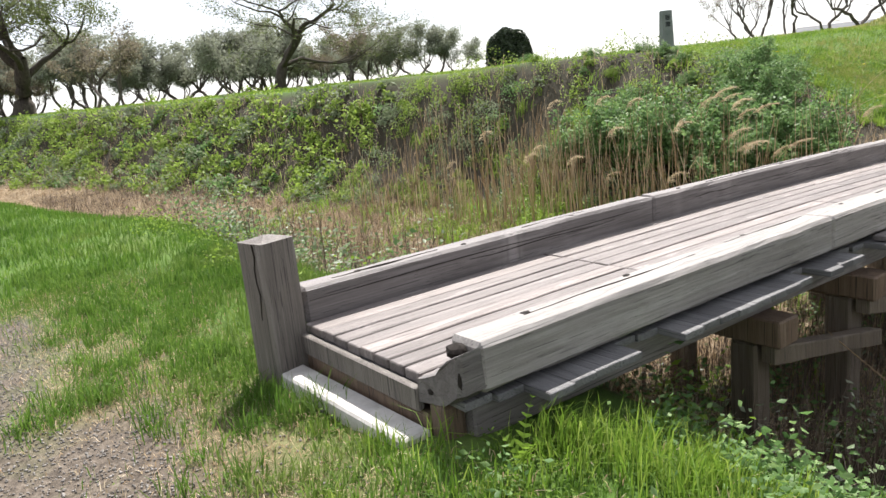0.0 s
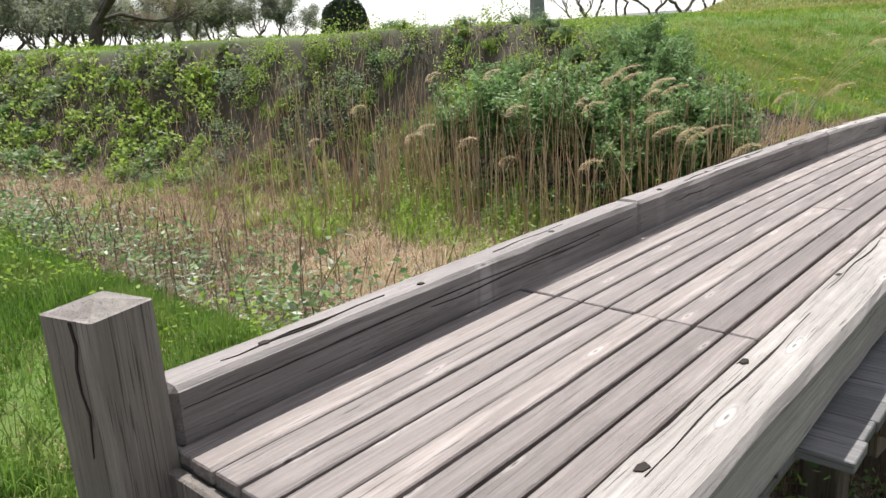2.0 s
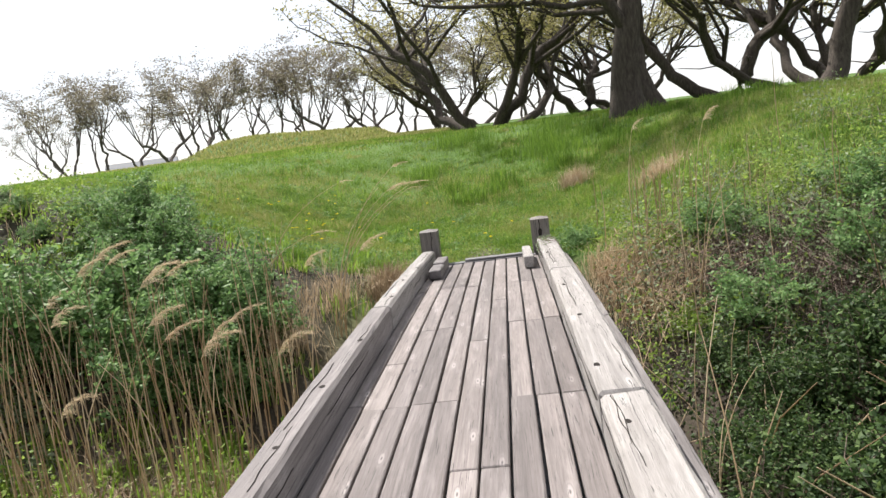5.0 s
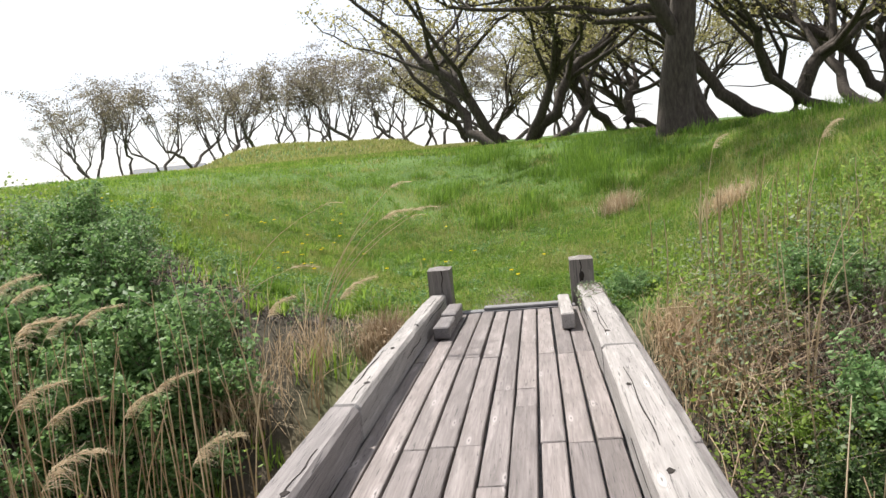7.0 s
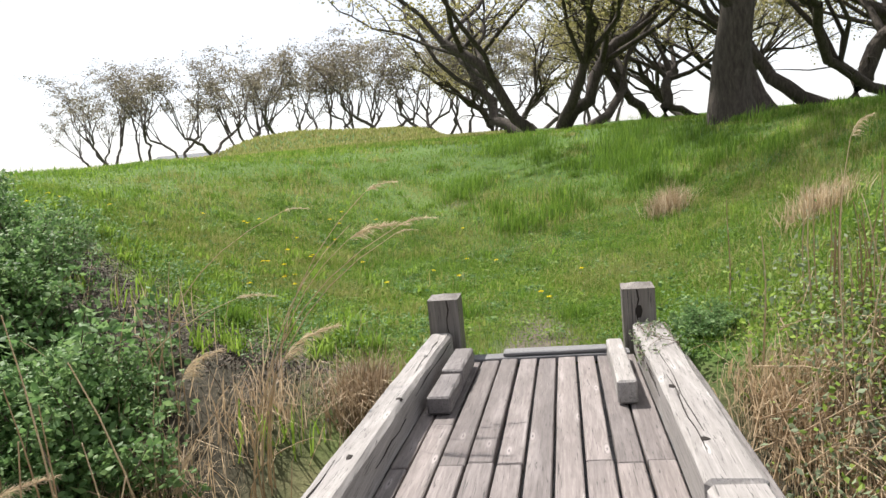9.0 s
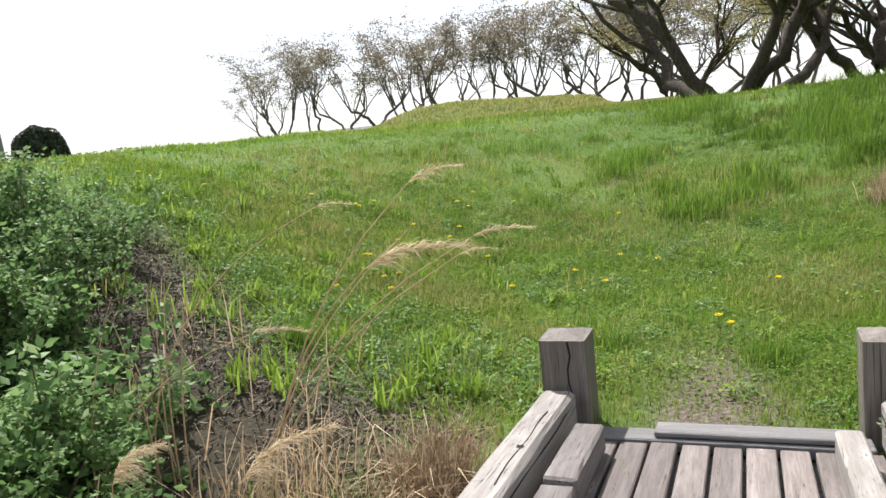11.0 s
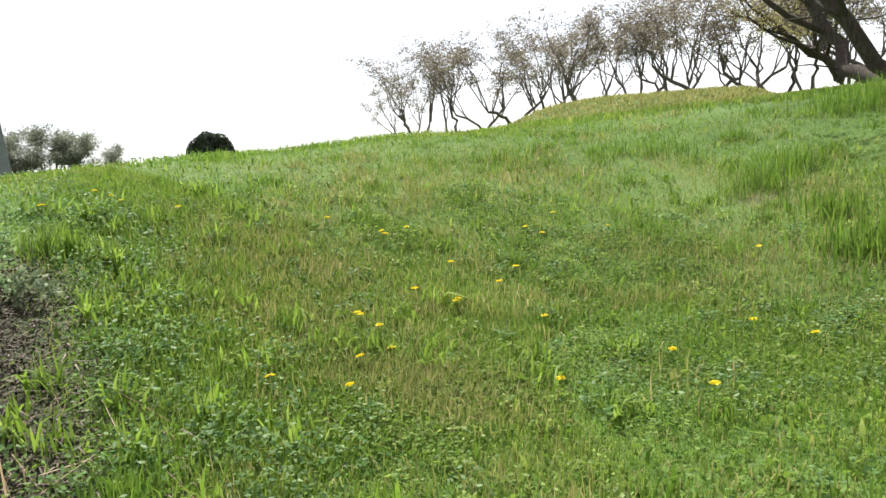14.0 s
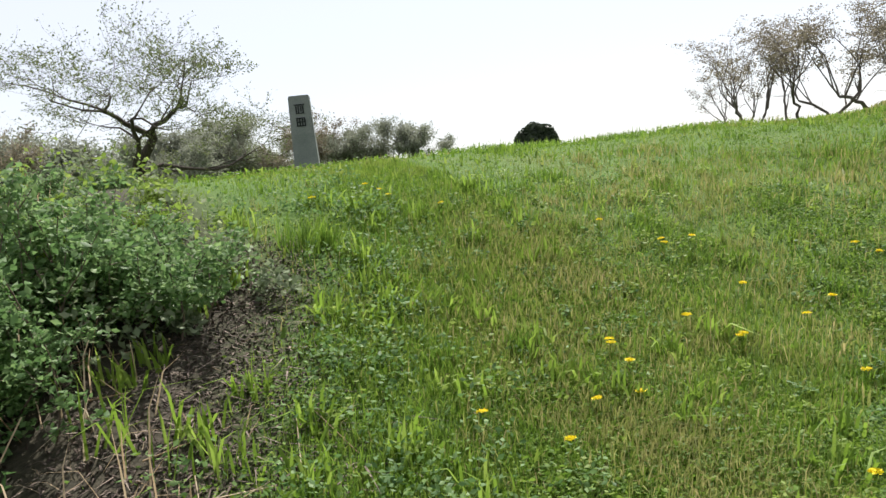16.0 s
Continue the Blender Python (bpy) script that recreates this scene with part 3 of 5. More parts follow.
def cards(name, centers, size, material, rng, flat=0.0, droop=0.0, up=0.0):
    """Many small pointed leaves, each a folded diamond of its own."""
    n = len(centers)
    size = np.broadcast_to(np.asarray(size, dtype=float), (n,))
    d = rng.normal(size=(n, 3))
    d[:, 2] = d[:, 2] * (1 - flat) - droop
    d /= np.linalg.norm(d, axis=1)[:, None]
    e = np.cross(d, rng.normal(size=(n, 3)) + np.array([0.0, 0.0, up]))
    e /= np.linalg.norm(e, axis=1)[:, None] + 1e-9
    s = (size * rng.uniform(0.6, 1.3, n))[:, None]
    nrm = np.cross(d, e)
    a = centers - d * s * 0.5
    b = centers + e * s * 0.28 + nrm * s * 0.08
    c = centers + d * s * 0.5
    f = centers - e * s * 0.28 + nrm * s * 0.08
    verts = np.stack([a, b, c, f], 1).reshape(-1, 3)
    i = np.arange(n)[:, None] * 4
    tris = np.concatenate([i + np.array([[0, 1, 2]]), i + np.array([[0, 2, 3]])])
    return mesh_arrays(name, verts, tris, material)


def grow(seed, height, radius, stems=1, lean=0.0, spread=0.55, levels=5, trunk=0.3, gnarl=0.2, flatten=1.0):
    """Branch lines and twig ends of a tree."""
    rng = np.random.default_rng(seed)
    lines, tips = [], []

    def limb(p, d, length, r, level):
        steps = 6 if level < 2 else 4
        pts, rad = [p], [r]
        for k in range(steps):
            d = d + rng.normal(size=3) * gnarl * (0.6 if level == 0 else 1.0)
            d[2] += 0.05 if level else 0.1
            d = d / np.linalg.norm(d)
            p = p + d * length / steps
            pts.append(p)
            rad.append(r * (1 - 0.5 * (k + 1) / steps))
        if level == 0:
            rad[0] *= 1.45
            rad[1] *= 1.08
        lines.append((pts, rad, 9 if level == 0 else 6 if level < 3 else 3))
        if level >= levels - 2:
            tips.extend(pts[1:] if level >= levels - 1 else pts[3:])
        if level + 1 >= levels:
            return
        kids = int(rng.integers(3, 5)) + (1 if level >= levels - 3 else 0)
        for k in range(kids):
            f = rng.uniform(0.45, 1.0) if k else 1.0
            q = np.array(pts[min(steps, max(1, int(round(f * steps))))])
            ang = rng.uniform(0, 2 * math.pi)
            side = np.array([math.cos(ang), math.sin(ang), rng.uniform(-0.1, 0.35) * flatten])
            nd = d * (1 - spread) + side * spread * rng.uniform(0.8, 1.4)
            nd /= np.linalg.norm(nd)
            limb(q, nd, length * rng.uniform(0.6, 0.85) * (1.25 if level == 0 and trunk < 0.35 else 1), max(rad[-1] * rng.uniform(0.6, 0.9), 0.006), level + 1)

    for s in range(stems):
        ang = rng.uniform(0, 2 * math.pi)
        d = np.array([lean + (0.45 * math.cos(ang) if stems > 1 else 0), 0.45 * math.sin(ang) if stems > 1 else 0, 1.0])
        limb(np.array([0.12 * s * math.cos(ang), 0.12 * s * math.sin(ang), -0.3]), d / np.linalg.norm(d), height * trunk, radius * (1 if stems == 1 else 0.75), 0)
    top = max(p[2] for pts, _, _ in lines for p in pts)
    scale = height / top
    lines = [([np.array(p) * scale for p in pts], rad, k) for pts, rad, k in lines]
    return lines, np.array(tips) * scale, rng


def tree(label, seed, height, radius, leaf, leaf_size, per_tip, name="tree", puff=0.12, bare=0.0, **kw):
    lines, tips, rng = grow(seed, height, radius, **kw)
    tips = tips[tips[:, 2] > bare * height * rng.uniform(0.8, 1.1, len(tips))]
    ob = thing(name, 0, 0, 0, label, "tree")
    tr = new("trunk", tubes("trunk", lines, bark_mat))
    tr.parent = ob
    pts = np.repeat(tips, per_tip, axis=0)
    pts = pts + rng.normal(size=pts.shape) * puff
    cr = new("crown", cards("crown", pts, leaf_size, leaf, rng))
    cr.parent = ob
    return ob


def stand(ob, x, y, turn=0, size=1.0):
    ob.matrix_world = pose(x, y, surface(x, y) - 0.05, 0, 0, turn) @ Matrix.Scale(size, 4)
    return ob


def again(ob, x, y, turn=0, size=1.0):
    c = copy_thing(ob, pose(x, y, surface(x, y) - 0.05, 0, 0, turn))
    c.scale = (size, size, size)
    return c


def canopy_tree(label, seed, height, radius, leaf, leaf_size, stems, width, low, per, name="tree", lean=0.3, flat=0.3, dead=2, limbs=5, wood=None, puff=0.03, rise=(0.68, 0.93)):
    """A tree of several sinuous stems that fork into spreading limbs under a flat, layered, open crown."""
    rng = np.random.default_rng(seed)
    lines, tips = [], []

    def curve(p, q, bend, steps, r0, r1, sides):
        f = np.linspace(0, 1, steps)[:, None]
        side = rng.normal(size=3) * bend * np.linalg.norm(q - p)
        kink = rng.normal(size=(steps, 3)) * bend * 0.16 * np.linalg.norm(q - p)
        kink[0] = kink[-1] = 0
        pts = p + (q - p) * f + np.sin(math.pi * f) * side + np.sin(2 * math.pi * f) * np.roll(side, 1) * 0.25 + kink
        lines.append((pts, r0 + (r1 - r0) * f[:, 0] ** 0.8, sides))
        return pts

    turn = rng.uniform(0, 2 * math.pi)
    for k in range(stems):
        a = turn + 2 * math.pi * k / stems + rng.uniform(-0.5, 0.5)
        out = np.array([math.cos(a), math.sin(a), 0.0])
        r = radius * rng.uniform(0.75, 1.0)
        foot = out * radius * (0.7 if stems > 1 else 0.0) + np.array([0, 0, -0.3])
        fork = foot + out * height * lean * rng.uniform(0.3, 1.0) + np.array([0, 0, height * low * rng.uniform(0.75, 1.25) + 0.3])
        stem = curve(foot, fork, 0.1, 9, r, r * 0.68, 9)
        lines[-1][1][0] *= 1.35
        for m in range(dead):
            q = stem[int(rng.integers(4, 8))]
            e = np.append(rng.normal(size=2), 0.1)
            curve(q, q + e / np.linalg.norm(e) * height * rng.uniform(0.1, 0.22), 0.12, 5, r * 0.13, r * 0.04, 4)
        for m in range(limbs):
            q = stem[-1] if m < 3 else stem[int(rng.integers(5, 8))]
            b = a + rng.normal(0, 1.1)
            reach_out = height * width * rng.uniform(0.35, 1.0)
            end = q + np.array([math.cos(b) * reach_out, math.sin(b) * reach_out, 0])
            end[2] = height * rng.uniform(*rise) * (1.0 - 0.25 * rng.uniform() * reach_out / (height * width))
            limb = curve(q, end, 0.075, 8, r * 0.44, r * 0.13, 6)
            for u in range(6):
                q2 = limb[int(rng.integers(3, 8))]
                b2 = b + rng.normal(0, 1.0)
                l2 = height * rng.uniform(0.09, 0.2)
                end2 = q2 + np.array([math.cos(b2) * l2, math.sin(b2) * l2, height * rng.uniform(0.02, 0.13)])
                twig = curve(q2, end2, 0.1, 5, r * 0.13, r * 0.055, 4)
                for w in range(5):
                    q3 = twig[int(rng.integers(1, 5))]
                    e = rng.normal(size=3) * np.array([1, 1, 0.5]) + np.array([0, 0, 0.35])
                    end3 = q3 + e / np.linalg.norm(e) * height * rng.uniform(0.03, 0.08)
                    fine = curve(q3, end3, 0.1, 3, r * 0.05, r * 0.025, 3)
                    tips.extend(fine[1:])
    tips = np.array(tips)
    ob = thing(name, 0, 0, 0, label, "tree")
    tr = new("trunk", tubes("trunk", lines, wood or bark_mat))
    tr.parent = ob
    pts = np.repeat(tips, per, axis=0)
    pts = pts + rng.normal(size=pts.shape) * np.array([1, 1, flat]) * height * puff
    cr = new("crown", cards("crown", pts, leaf_size, leaf, rng, 0.3))
    cr.parent = ob
    return ob


ROW = "broad bare-limbed tree with sparse bronze spring leaves in a row"
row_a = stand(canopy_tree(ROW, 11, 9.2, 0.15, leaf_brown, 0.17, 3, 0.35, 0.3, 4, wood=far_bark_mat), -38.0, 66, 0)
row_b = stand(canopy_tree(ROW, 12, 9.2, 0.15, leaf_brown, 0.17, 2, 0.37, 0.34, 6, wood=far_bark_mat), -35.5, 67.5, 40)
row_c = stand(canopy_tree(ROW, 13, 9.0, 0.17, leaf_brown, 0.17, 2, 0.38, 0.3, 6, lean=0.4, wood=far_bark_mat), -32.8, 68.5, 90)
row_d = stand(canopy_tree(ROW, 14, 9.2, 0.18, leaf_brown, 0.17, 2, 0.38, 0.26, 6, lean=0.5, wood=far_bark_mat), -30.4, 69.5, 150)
for ob in (row_a, row_b, row_c, row_d):
    ob["group"] = "row of trees on the plateau"
rr = random.Random(3)
for k in range(16):
    x, y = -28.0 + 2.2 * k + rr.uniform(-0.5, 0.5), 70.5 + 0.5 * k + rr.uniform(-1.5, 1.5)
    again((row_a, row_b, row_c, row_d)[(k * 3 + k // 4) % 4], x, y, rr.uniform(0, 360), rr.uniform(0.92, 1.12) + 0.012 * k)
again(row_c, -40.5, 67, 200, 0.75)
BIG = "large dark-trunked tree with gnarled limbs and thin spring leaves"
big_a = stand(canopy_tree(BIG, 24, 11.0, 0.27, leaf_spring, 0.14, 5, 0.5, 0.3, 7, lean=0.6, flat=0.8, dead=3, limbs=7, rise=(0.38, 0.95), puff=0.024), -0.2, 36.0, 20, 1.15)
big_b = stand(tree(BIG, 22, 14.0, 0.46, leaf_spring, 0.11, 5, stems=1, spread=0.5, trunk=0.42, levels=6, gnarl=0.14), 4.05, 23.2, 0)
big_c = stand(canopy_tree(BIG, 26, 11.0, 0.38, leaf_spring, 0.13, 2, 0.55, 0.24, 10, lean=0.4, flat=0.8, dead=1, limbs=8, rise=(0.36, 0.92), puff=0.024), 9.9, 33.4, 0)
big_d = stand(canopy_tree(BIG, 27, 12.0, 0.4, leaf_spring, 0.13, 1, 0.55, 0.3, 10, lean=0.3, flat=0.8, dead=1, limbs=10, rise=(0.36, 0.92), puff=0.024), 5.35, 25.2, 250)
again(big_d, 10.6, 26.2, 130, 1.15)
again(big_c, 5.1, 43.4, 60, 0.9)
again(big_a, 14, 33, 160, 1.0)
again(big_a, 8.5, 48, 80, 0.9)
again(big_c, -3.5, 52, 200, 0.75)
again(big_c, 16, 40, 300, 1.1)
FIELD = "spreading field tree with dark trunk and young green leaves"
field_a = stand(tree(FIELD, 31, 9.4, 0.42, leaf_green, 0.12, 3, stems=1, spread=0.68, trunk=0.2, levels=6, gnarl=0.24, flatten=0.5, puff=0.11), -42.3, 18.8, 0)
field_b = stand(tree(FIELD, 32, 12.0, 0.65, leaf_green, 0.15, 3, stems=1, spread=0.62, trunk=0.22, levels=6, gnarl=0.24, lean=0.4, flatten=0.5, puff=0.2), -45.8, 4.4, 70)
# Distant woods, their leaf and bark colours already paled for haze.
WOOD = "distant tree with a layered crown in haze-paled grey-green"
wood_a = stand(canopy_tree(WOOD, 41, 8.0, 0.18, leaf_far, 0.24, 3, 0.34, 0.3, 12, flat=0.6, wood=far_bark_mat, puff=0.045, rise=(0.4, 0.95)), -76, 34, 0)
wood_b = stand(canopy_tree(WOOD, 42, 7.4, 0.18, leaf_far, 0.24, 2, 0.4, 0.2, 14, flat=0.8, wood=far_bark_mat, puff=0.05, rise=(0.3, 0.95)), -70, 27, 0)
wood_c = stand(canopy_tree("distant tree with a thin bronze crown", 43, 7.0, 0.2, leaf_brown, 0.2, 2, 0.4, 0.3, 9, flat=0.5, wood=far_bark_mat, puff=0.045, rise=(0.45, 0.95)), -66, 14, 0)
rw = random.Random(12)
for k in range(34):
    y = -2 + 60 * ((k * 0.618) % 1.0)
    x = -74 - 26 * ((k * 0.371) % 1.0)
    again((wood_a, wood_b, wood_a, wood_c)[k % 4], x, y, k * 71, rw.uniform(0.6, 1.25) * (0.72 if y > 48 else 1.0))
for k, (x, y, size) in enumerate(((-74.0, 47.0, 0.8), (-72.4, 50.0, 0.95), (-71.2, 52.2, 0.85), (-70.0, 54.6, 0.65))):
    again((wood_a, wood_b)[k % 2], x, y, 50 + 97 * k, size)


def dome_bush():
    rng = np.random.default_rng(9)
    n = 16000
    d = rng.normal(size=(n, 3))
    d[:, 2] = np.abs(d[:, 2])
    d /= np.linalg.norm(d, axis=1)[:, None]
    r = (np.hypot(d[:, 0], d[:, 1]) ** 2.6 + d[:, 2] ** 2.6) ** (-1 / 2.6) * rng.uniform(0.75, 1.0, n) ** 0.6 * (1 + 0.06 * np.sin(7 * d[:, 0]) * np.cos(6 * d[:, 1] + 3 * d[:, 2]))
    pts = d * r[:, None] * np.array([9.6, 9.6, 16.0])
    ob = thing("clipped_evergreen", 0, 0, 0, "dark dome-shaped evergreen tree far across the plateau", "bush")
    cr = new("crown", cards("crown", pts, 1.3, leaf_dark, rng))
    cr.parent = ob
    tr = new("trunk", tubes("trunk", [([(0, 0, -0.4), (0, 0, 4.0), (0.1, 0, 8.0)], [0.5, 0.4, 0.1], 8)], bark_mat))
    tr.parent = ob
    return ob


stand(dome_bush(), -228, 202, 0)


# ---- memorial stone ----
def stone():
    z = surface(-9.74, 15.33)
    ob = thing("memorial_stone", -9.74, 15.33, z - 0.02, "upright grey granite stele with two carved characters", "monument")
    bm = bmesh.new()
    bmesh.ops.create_cube(bm, size=1)
    for v in bm.verts:
        top = v.co.z > 0
        v.co = Vector((v.co.x * (0.27 if top else 0.33), v.co.y * (0.2 if top else 0.25), (v.co.z + 0.5) * 1.04))
    bmesh.ops.bevel(bm, geom=list(bm.edges), offset=0.012, segments=2, affect="EDGES")
    body = part("shaft", bm, stone_mat, ob)
    rows = {0.86: ((0, 0.055, 0.13, 0.014), (-0.045, -0.01, 0.016, 0.1), (0.045, -0.01, 0.016, 0.1), (-0.015, -0.005, 0.014, 0.09), (0.018, 0.0, 0.014, 0.07), (0, -0.055, 0.1, 0.012)),
            0.69: ((0, 0.05, 0.12, 0.014), (-0.05, 0, 0.016, 0.11), (-0.015, 0, 0.014, 0.1), (0.02, 0, 0.014, 0.1), (0.052, 0, 0.016, 0.11), (0, -0.05, 0.12, 0.014), (0, 0.0, 0.09, 0.012))}
    for zc, bars in rows.items():
        bm = bmesh.new()
        for x, dz, w, h in bars:
            r = bmesh.ops.create_cube(bm, size=1)
            for v in r["verts"]:
                v.co = Vector((x + v.co.x * w, -0.112 + v.co.y * 0.012 + (0.86 - zc) * -0.025, zc + dz + v.co.z * h))
        part("carved_character", bm, carve_mat, body, "dark carved character")
    ob.matrix_world = pose(-9.74, 15.33, z - 0.02, 0, 0, 62)
    return ob


stone()


# ---- distant roofs ----
def far_house(x, y, turn, wide, deep, high, wall_col, roof_col):
    wm = Nodes("house_wall", 0.9)
    wmat = wm.done(wm.ramp(wm.noise(wm.coords(), 3.0), [(0.3, tuple(0.85 * c for c in wall_col)), (0.7, wall_col)]))
    rm = Nodes("house_roof", 0.7)
    rmat = rm.done(rm.ramp(rm.noise(rm.coords("Object", (1, 8, 1)), 2.0), [(0.3, tuple(0.8 * c for c in roof_col)), (0.7, roof_col)]))
    ob = thing("distant_house", 0, 0, 0, "small distant house with a grey pitched roof behind the crest", "house")
    part("wall", beam(-wide / 2, wide / 2, -deep / 2, deep / 2, -1, high, 0.03), wmat, ob)
    bm = bmesh.new()
    prof = ((-deep / 2 - 0.5, high), (0, high + deep * 0.3), (deep / 2 + 0.5, high), (0, high + deep * 0.3 - 0.35))
    ends = [[bm.verts.new((sx * (wide / 2 + 0.5), py, pz)) for py, pz in prof] for sx in (-1, 1)]
    bm.faces.new(ends[0])
    bm.faces.new(ends[1][::-1])
    for k in range(4):
        bm.faces.new((ends[0][k], ends[1][k], ends[1][(k + 1) % 4], ends[0][(k + 1) % 4]))
    bmesh.ops.recalc_face_normals(bm, faces=list(bm.faces))
    part("roof", bm, rmat, ob)
    ob.matrix_world = pose(x, y, surface(x, y) - 3.6, 0, 0, turn)


far_house(-52, 108, 20, 9, 6, 3.0, (0.2, 0.2, 0.2), (0.09, 0.1, 0.11))
far_house(-86, 118, 30, 7, 6, 2.6, (0.6, 0.6, 0.58), (0.4, 0.4, 0.4))


# ---- grass, herbs and reeds ----
G = np.random.default_rng(77)
WIND = np.array([0.85, 0.35])


def blades(name, x, y, h, w, material, lean=0.35, wind=0.1, lift=-0.01, flat=1.0, label="", category="grass", base_z=None):
    """Many curved grass blades, each of three faces, as one stuff object."""
    n = len(x)
    z = land(x, y) + lift if base_z is None else base_z
    a = G.uniform(0, 2 * math.pi, n)
    b = G.uniform(0, 2 * math.pi, n)
    ln = np.abs(G.normal(0, lean, n)) * h
    dx, dy = np.cos(a) * ln + WIND[0] * wind * h, np.sin(a) * ln + WIND[1] * wind * h
    wx, wy = np.cos(b) * w * 0.5, np.sin(b) * w * 0.5
    P = np.empty((n, 5, 3))
    P[:, 0] = np.stack([x - wx, y - wy, z], 1)
    P[:, 1] = np.stack([x + wx, y + wy, z], 1)
    P[:, 2] = np.stack([x + wx * 0.8 + dx * 0.35, y + wy * 0.8 + dy * 0.35, z + h * 0.6 * flat], 1)
    P[:, 3] = np.stack([x - wx * 0.8 + dx * 0.35, y - wy * 0.8 + dy * 0.35, z + h * 0.6 * flat], 1)
    P[:, 4] = np.stack([x + dx, y + dy, z + np.maximum(h - 0.35 * ln, 0.2 * h) * flat], 1)
    i = np.arange(n)[:, None] * 5
    T = np.concatenate([i + np.array([[0, 1, 2]]), i + np.array([[0, 2, 3]]), i + np.array([[3, 2, 4]])])
    return tagged(new(name, mesh_arrays(name, P.reshape(-1, 3), T, material)), label, category, kind="stuff")


def scatter(n, x0, x1, y0, y1, keep):
    x, y = G.uniform(x0, x1, n), G.uniform(y0, y1, n)
    m = G.uniform(0, 1, n) < keep(x, y)
    return x[m], y[m]


def tufts(n, x0, x1, y0, y1, keep, per, spread):
    """Blade feet gathered in tufts."""
    cx, cy = scatter(n, x0, x1, y0, y1, keep)
    k = G.integers(per // 2, per * 2, len(cx))
    x, y = np.repeat(cx, k), np.repeat(cy, k)
    s = np.repeat(G.uniform(0.5, 1.3, len(cx)), k)
    return x + G.normal(0, spread, len(x)) * s, y + G.normal(0, spread, len(x)) * s, s


def off_bridge(x, y):
    return ((x < -0.93) | (x > 0.95) | (y < -0.06) | (y > 11.45)).astype(float)


def gravel_at(x, y):
    return smooth_step(-0.85, -1.35, y + 0.35 * wave(x, y, 0.6, 7) - 0.04 * x)


def right_brink(x, y):
    return 1 - smooth_step(0.8, 1.1, x) * smooth_step(0.75, 1.25, y + 0.12 * wave(x, y, 0.4, 33))


def near_keep(x, y):
    post = 1 - np.exp(-((x + 0.75) / 0.25) ** 2 - ((y + 0.15) / 0.25) ** 2)
    entry = 1 - 0.75 * np.exp(-((x - 0.1) / 0.9) ** 2 - ((y + 0.75) / 0.3) ** 2)
    sill_off = 1 - ((np.abs(x + 0.02) < 0.66) & (np.abs(y + 0.135) < 0.09))
    sparse = 1 - smooth_step(-0.25, -0.55, y + 0.3 * wave(x, y, 0.9, 8)) * smooth_step(-4.5, -2.5, x) * (0.85 - 0.75 * (wave(x, y, 0.35, 15) > 0.25))
    return right_brink(x, y) * sparse * off_bridge(x, y) * (1 - 0.93 * gravel_at(x, y)) * smooth_step(2.4, 1.3, y + 0.16 * np.clip(-x - 8, 0, 60)) * post * entry * sill_off * (0.55 + 0.45 * wave(x, y, 0.5, 1))


NEAR = "short green grass with bare gravelly patches beside the bridge"
x, y = scatter(150000, -5, 4.6, -2.6, 2.2, near_keep)
blades("near_grass", x, y, G.uniform(0.05, 0.13, len(x)) * (1 + 0.5 * wave(x, y, 0.6, 4)), 0.006, shaded_grass_mat, 0.5, label=NEAR)
x, y = scatter(110000, -24, -5, -5, 2.2, near_keep)
blades("near_grass", x, y, G.uniform(0.07, 0.16, len(x)), 0.012, shaded_grass_mat, 0.5, label=NEAR)
x, y = scatter(36000, -5, 4.0, -1.9, 0.0, lambda x, y: off_bridge(x, y) * (1 - 0.8 * gravel_at(x, y)) * np.exp(-((y + 0.9) / 0.6) ** 2))
blades("near_grass", x, y, G.uniform(0.02, 0.06, len(x)), 0.005, straw_mat, 1.2, label="short dry trodden grass before the bridge")
x, y, s = tufts(340, -4, 3.6, -1.6, -0.3, lambda x, y: (1 - gravel_at(x, y)) * off_bridge(x, y) * (np.abs(x) > 0.1), 26, 0.06)
blades("near_grass", x, y, G.uniform(0.06, 0.17, len(x)) * s, 0.007, shaded_grass_mat, 0.7, label="small green grass tufts in the trodden ground")
x, y = scatter(16000, -5, 4.6, -3.2, 1.8, near_keep)
blades("near_grass", x, y, G.uniform(0.04, 0.1, len(x)), 0.006, straw_mat, 0.9, label="dry straw-coloured blades among the short grass")


x, y, s = tufts(420, -6, -0.95, -0.9, 1.7, lambda x, y: near_keep(x, y) * (0.35 + 0.65 * (wave(x, y, 0.55, 27) > 0.0)), 60, 0.09)
m = off_bridge(x, y) > 0.5
blades("near_grass", x[m], y[m], G.uniform(0.07, 0.17, m.sum()) * s[m], 0.007, shaded_grass_mat, 0.55, label="lush dark green grass clumps beside the bridge")


def tall_keep(x, y):
    """Taller tufts along the bridge, round the post and on the brink of the ditch."""
    k = np.exp(-((y - 0.9) / 0.5) ** 2) * 0.7 + np.exp(-((x - 1.5) / 0.7) ** 2 - ((y - 0.3) / 0.9) ** 2) + 0.8 * np.exp(-((x + 1.4) / 0.5) ** 2 - ((y - 0.1) / 0.5) ** 2) + 1.6 * np.exp(-((x - 0.25) / 0.65) ** 2 - ((y + 0.3) / 0.1) ** 2)
    return np.clip(k, 0, 1) * off_bridge(x, y) * right_brink(x, y)


x, y, s = tufts(1500, -5, 4.0, -1.2, 2.0, tall_keep, 22, 0.05)
m = off_bridge(x, y) > 0.5
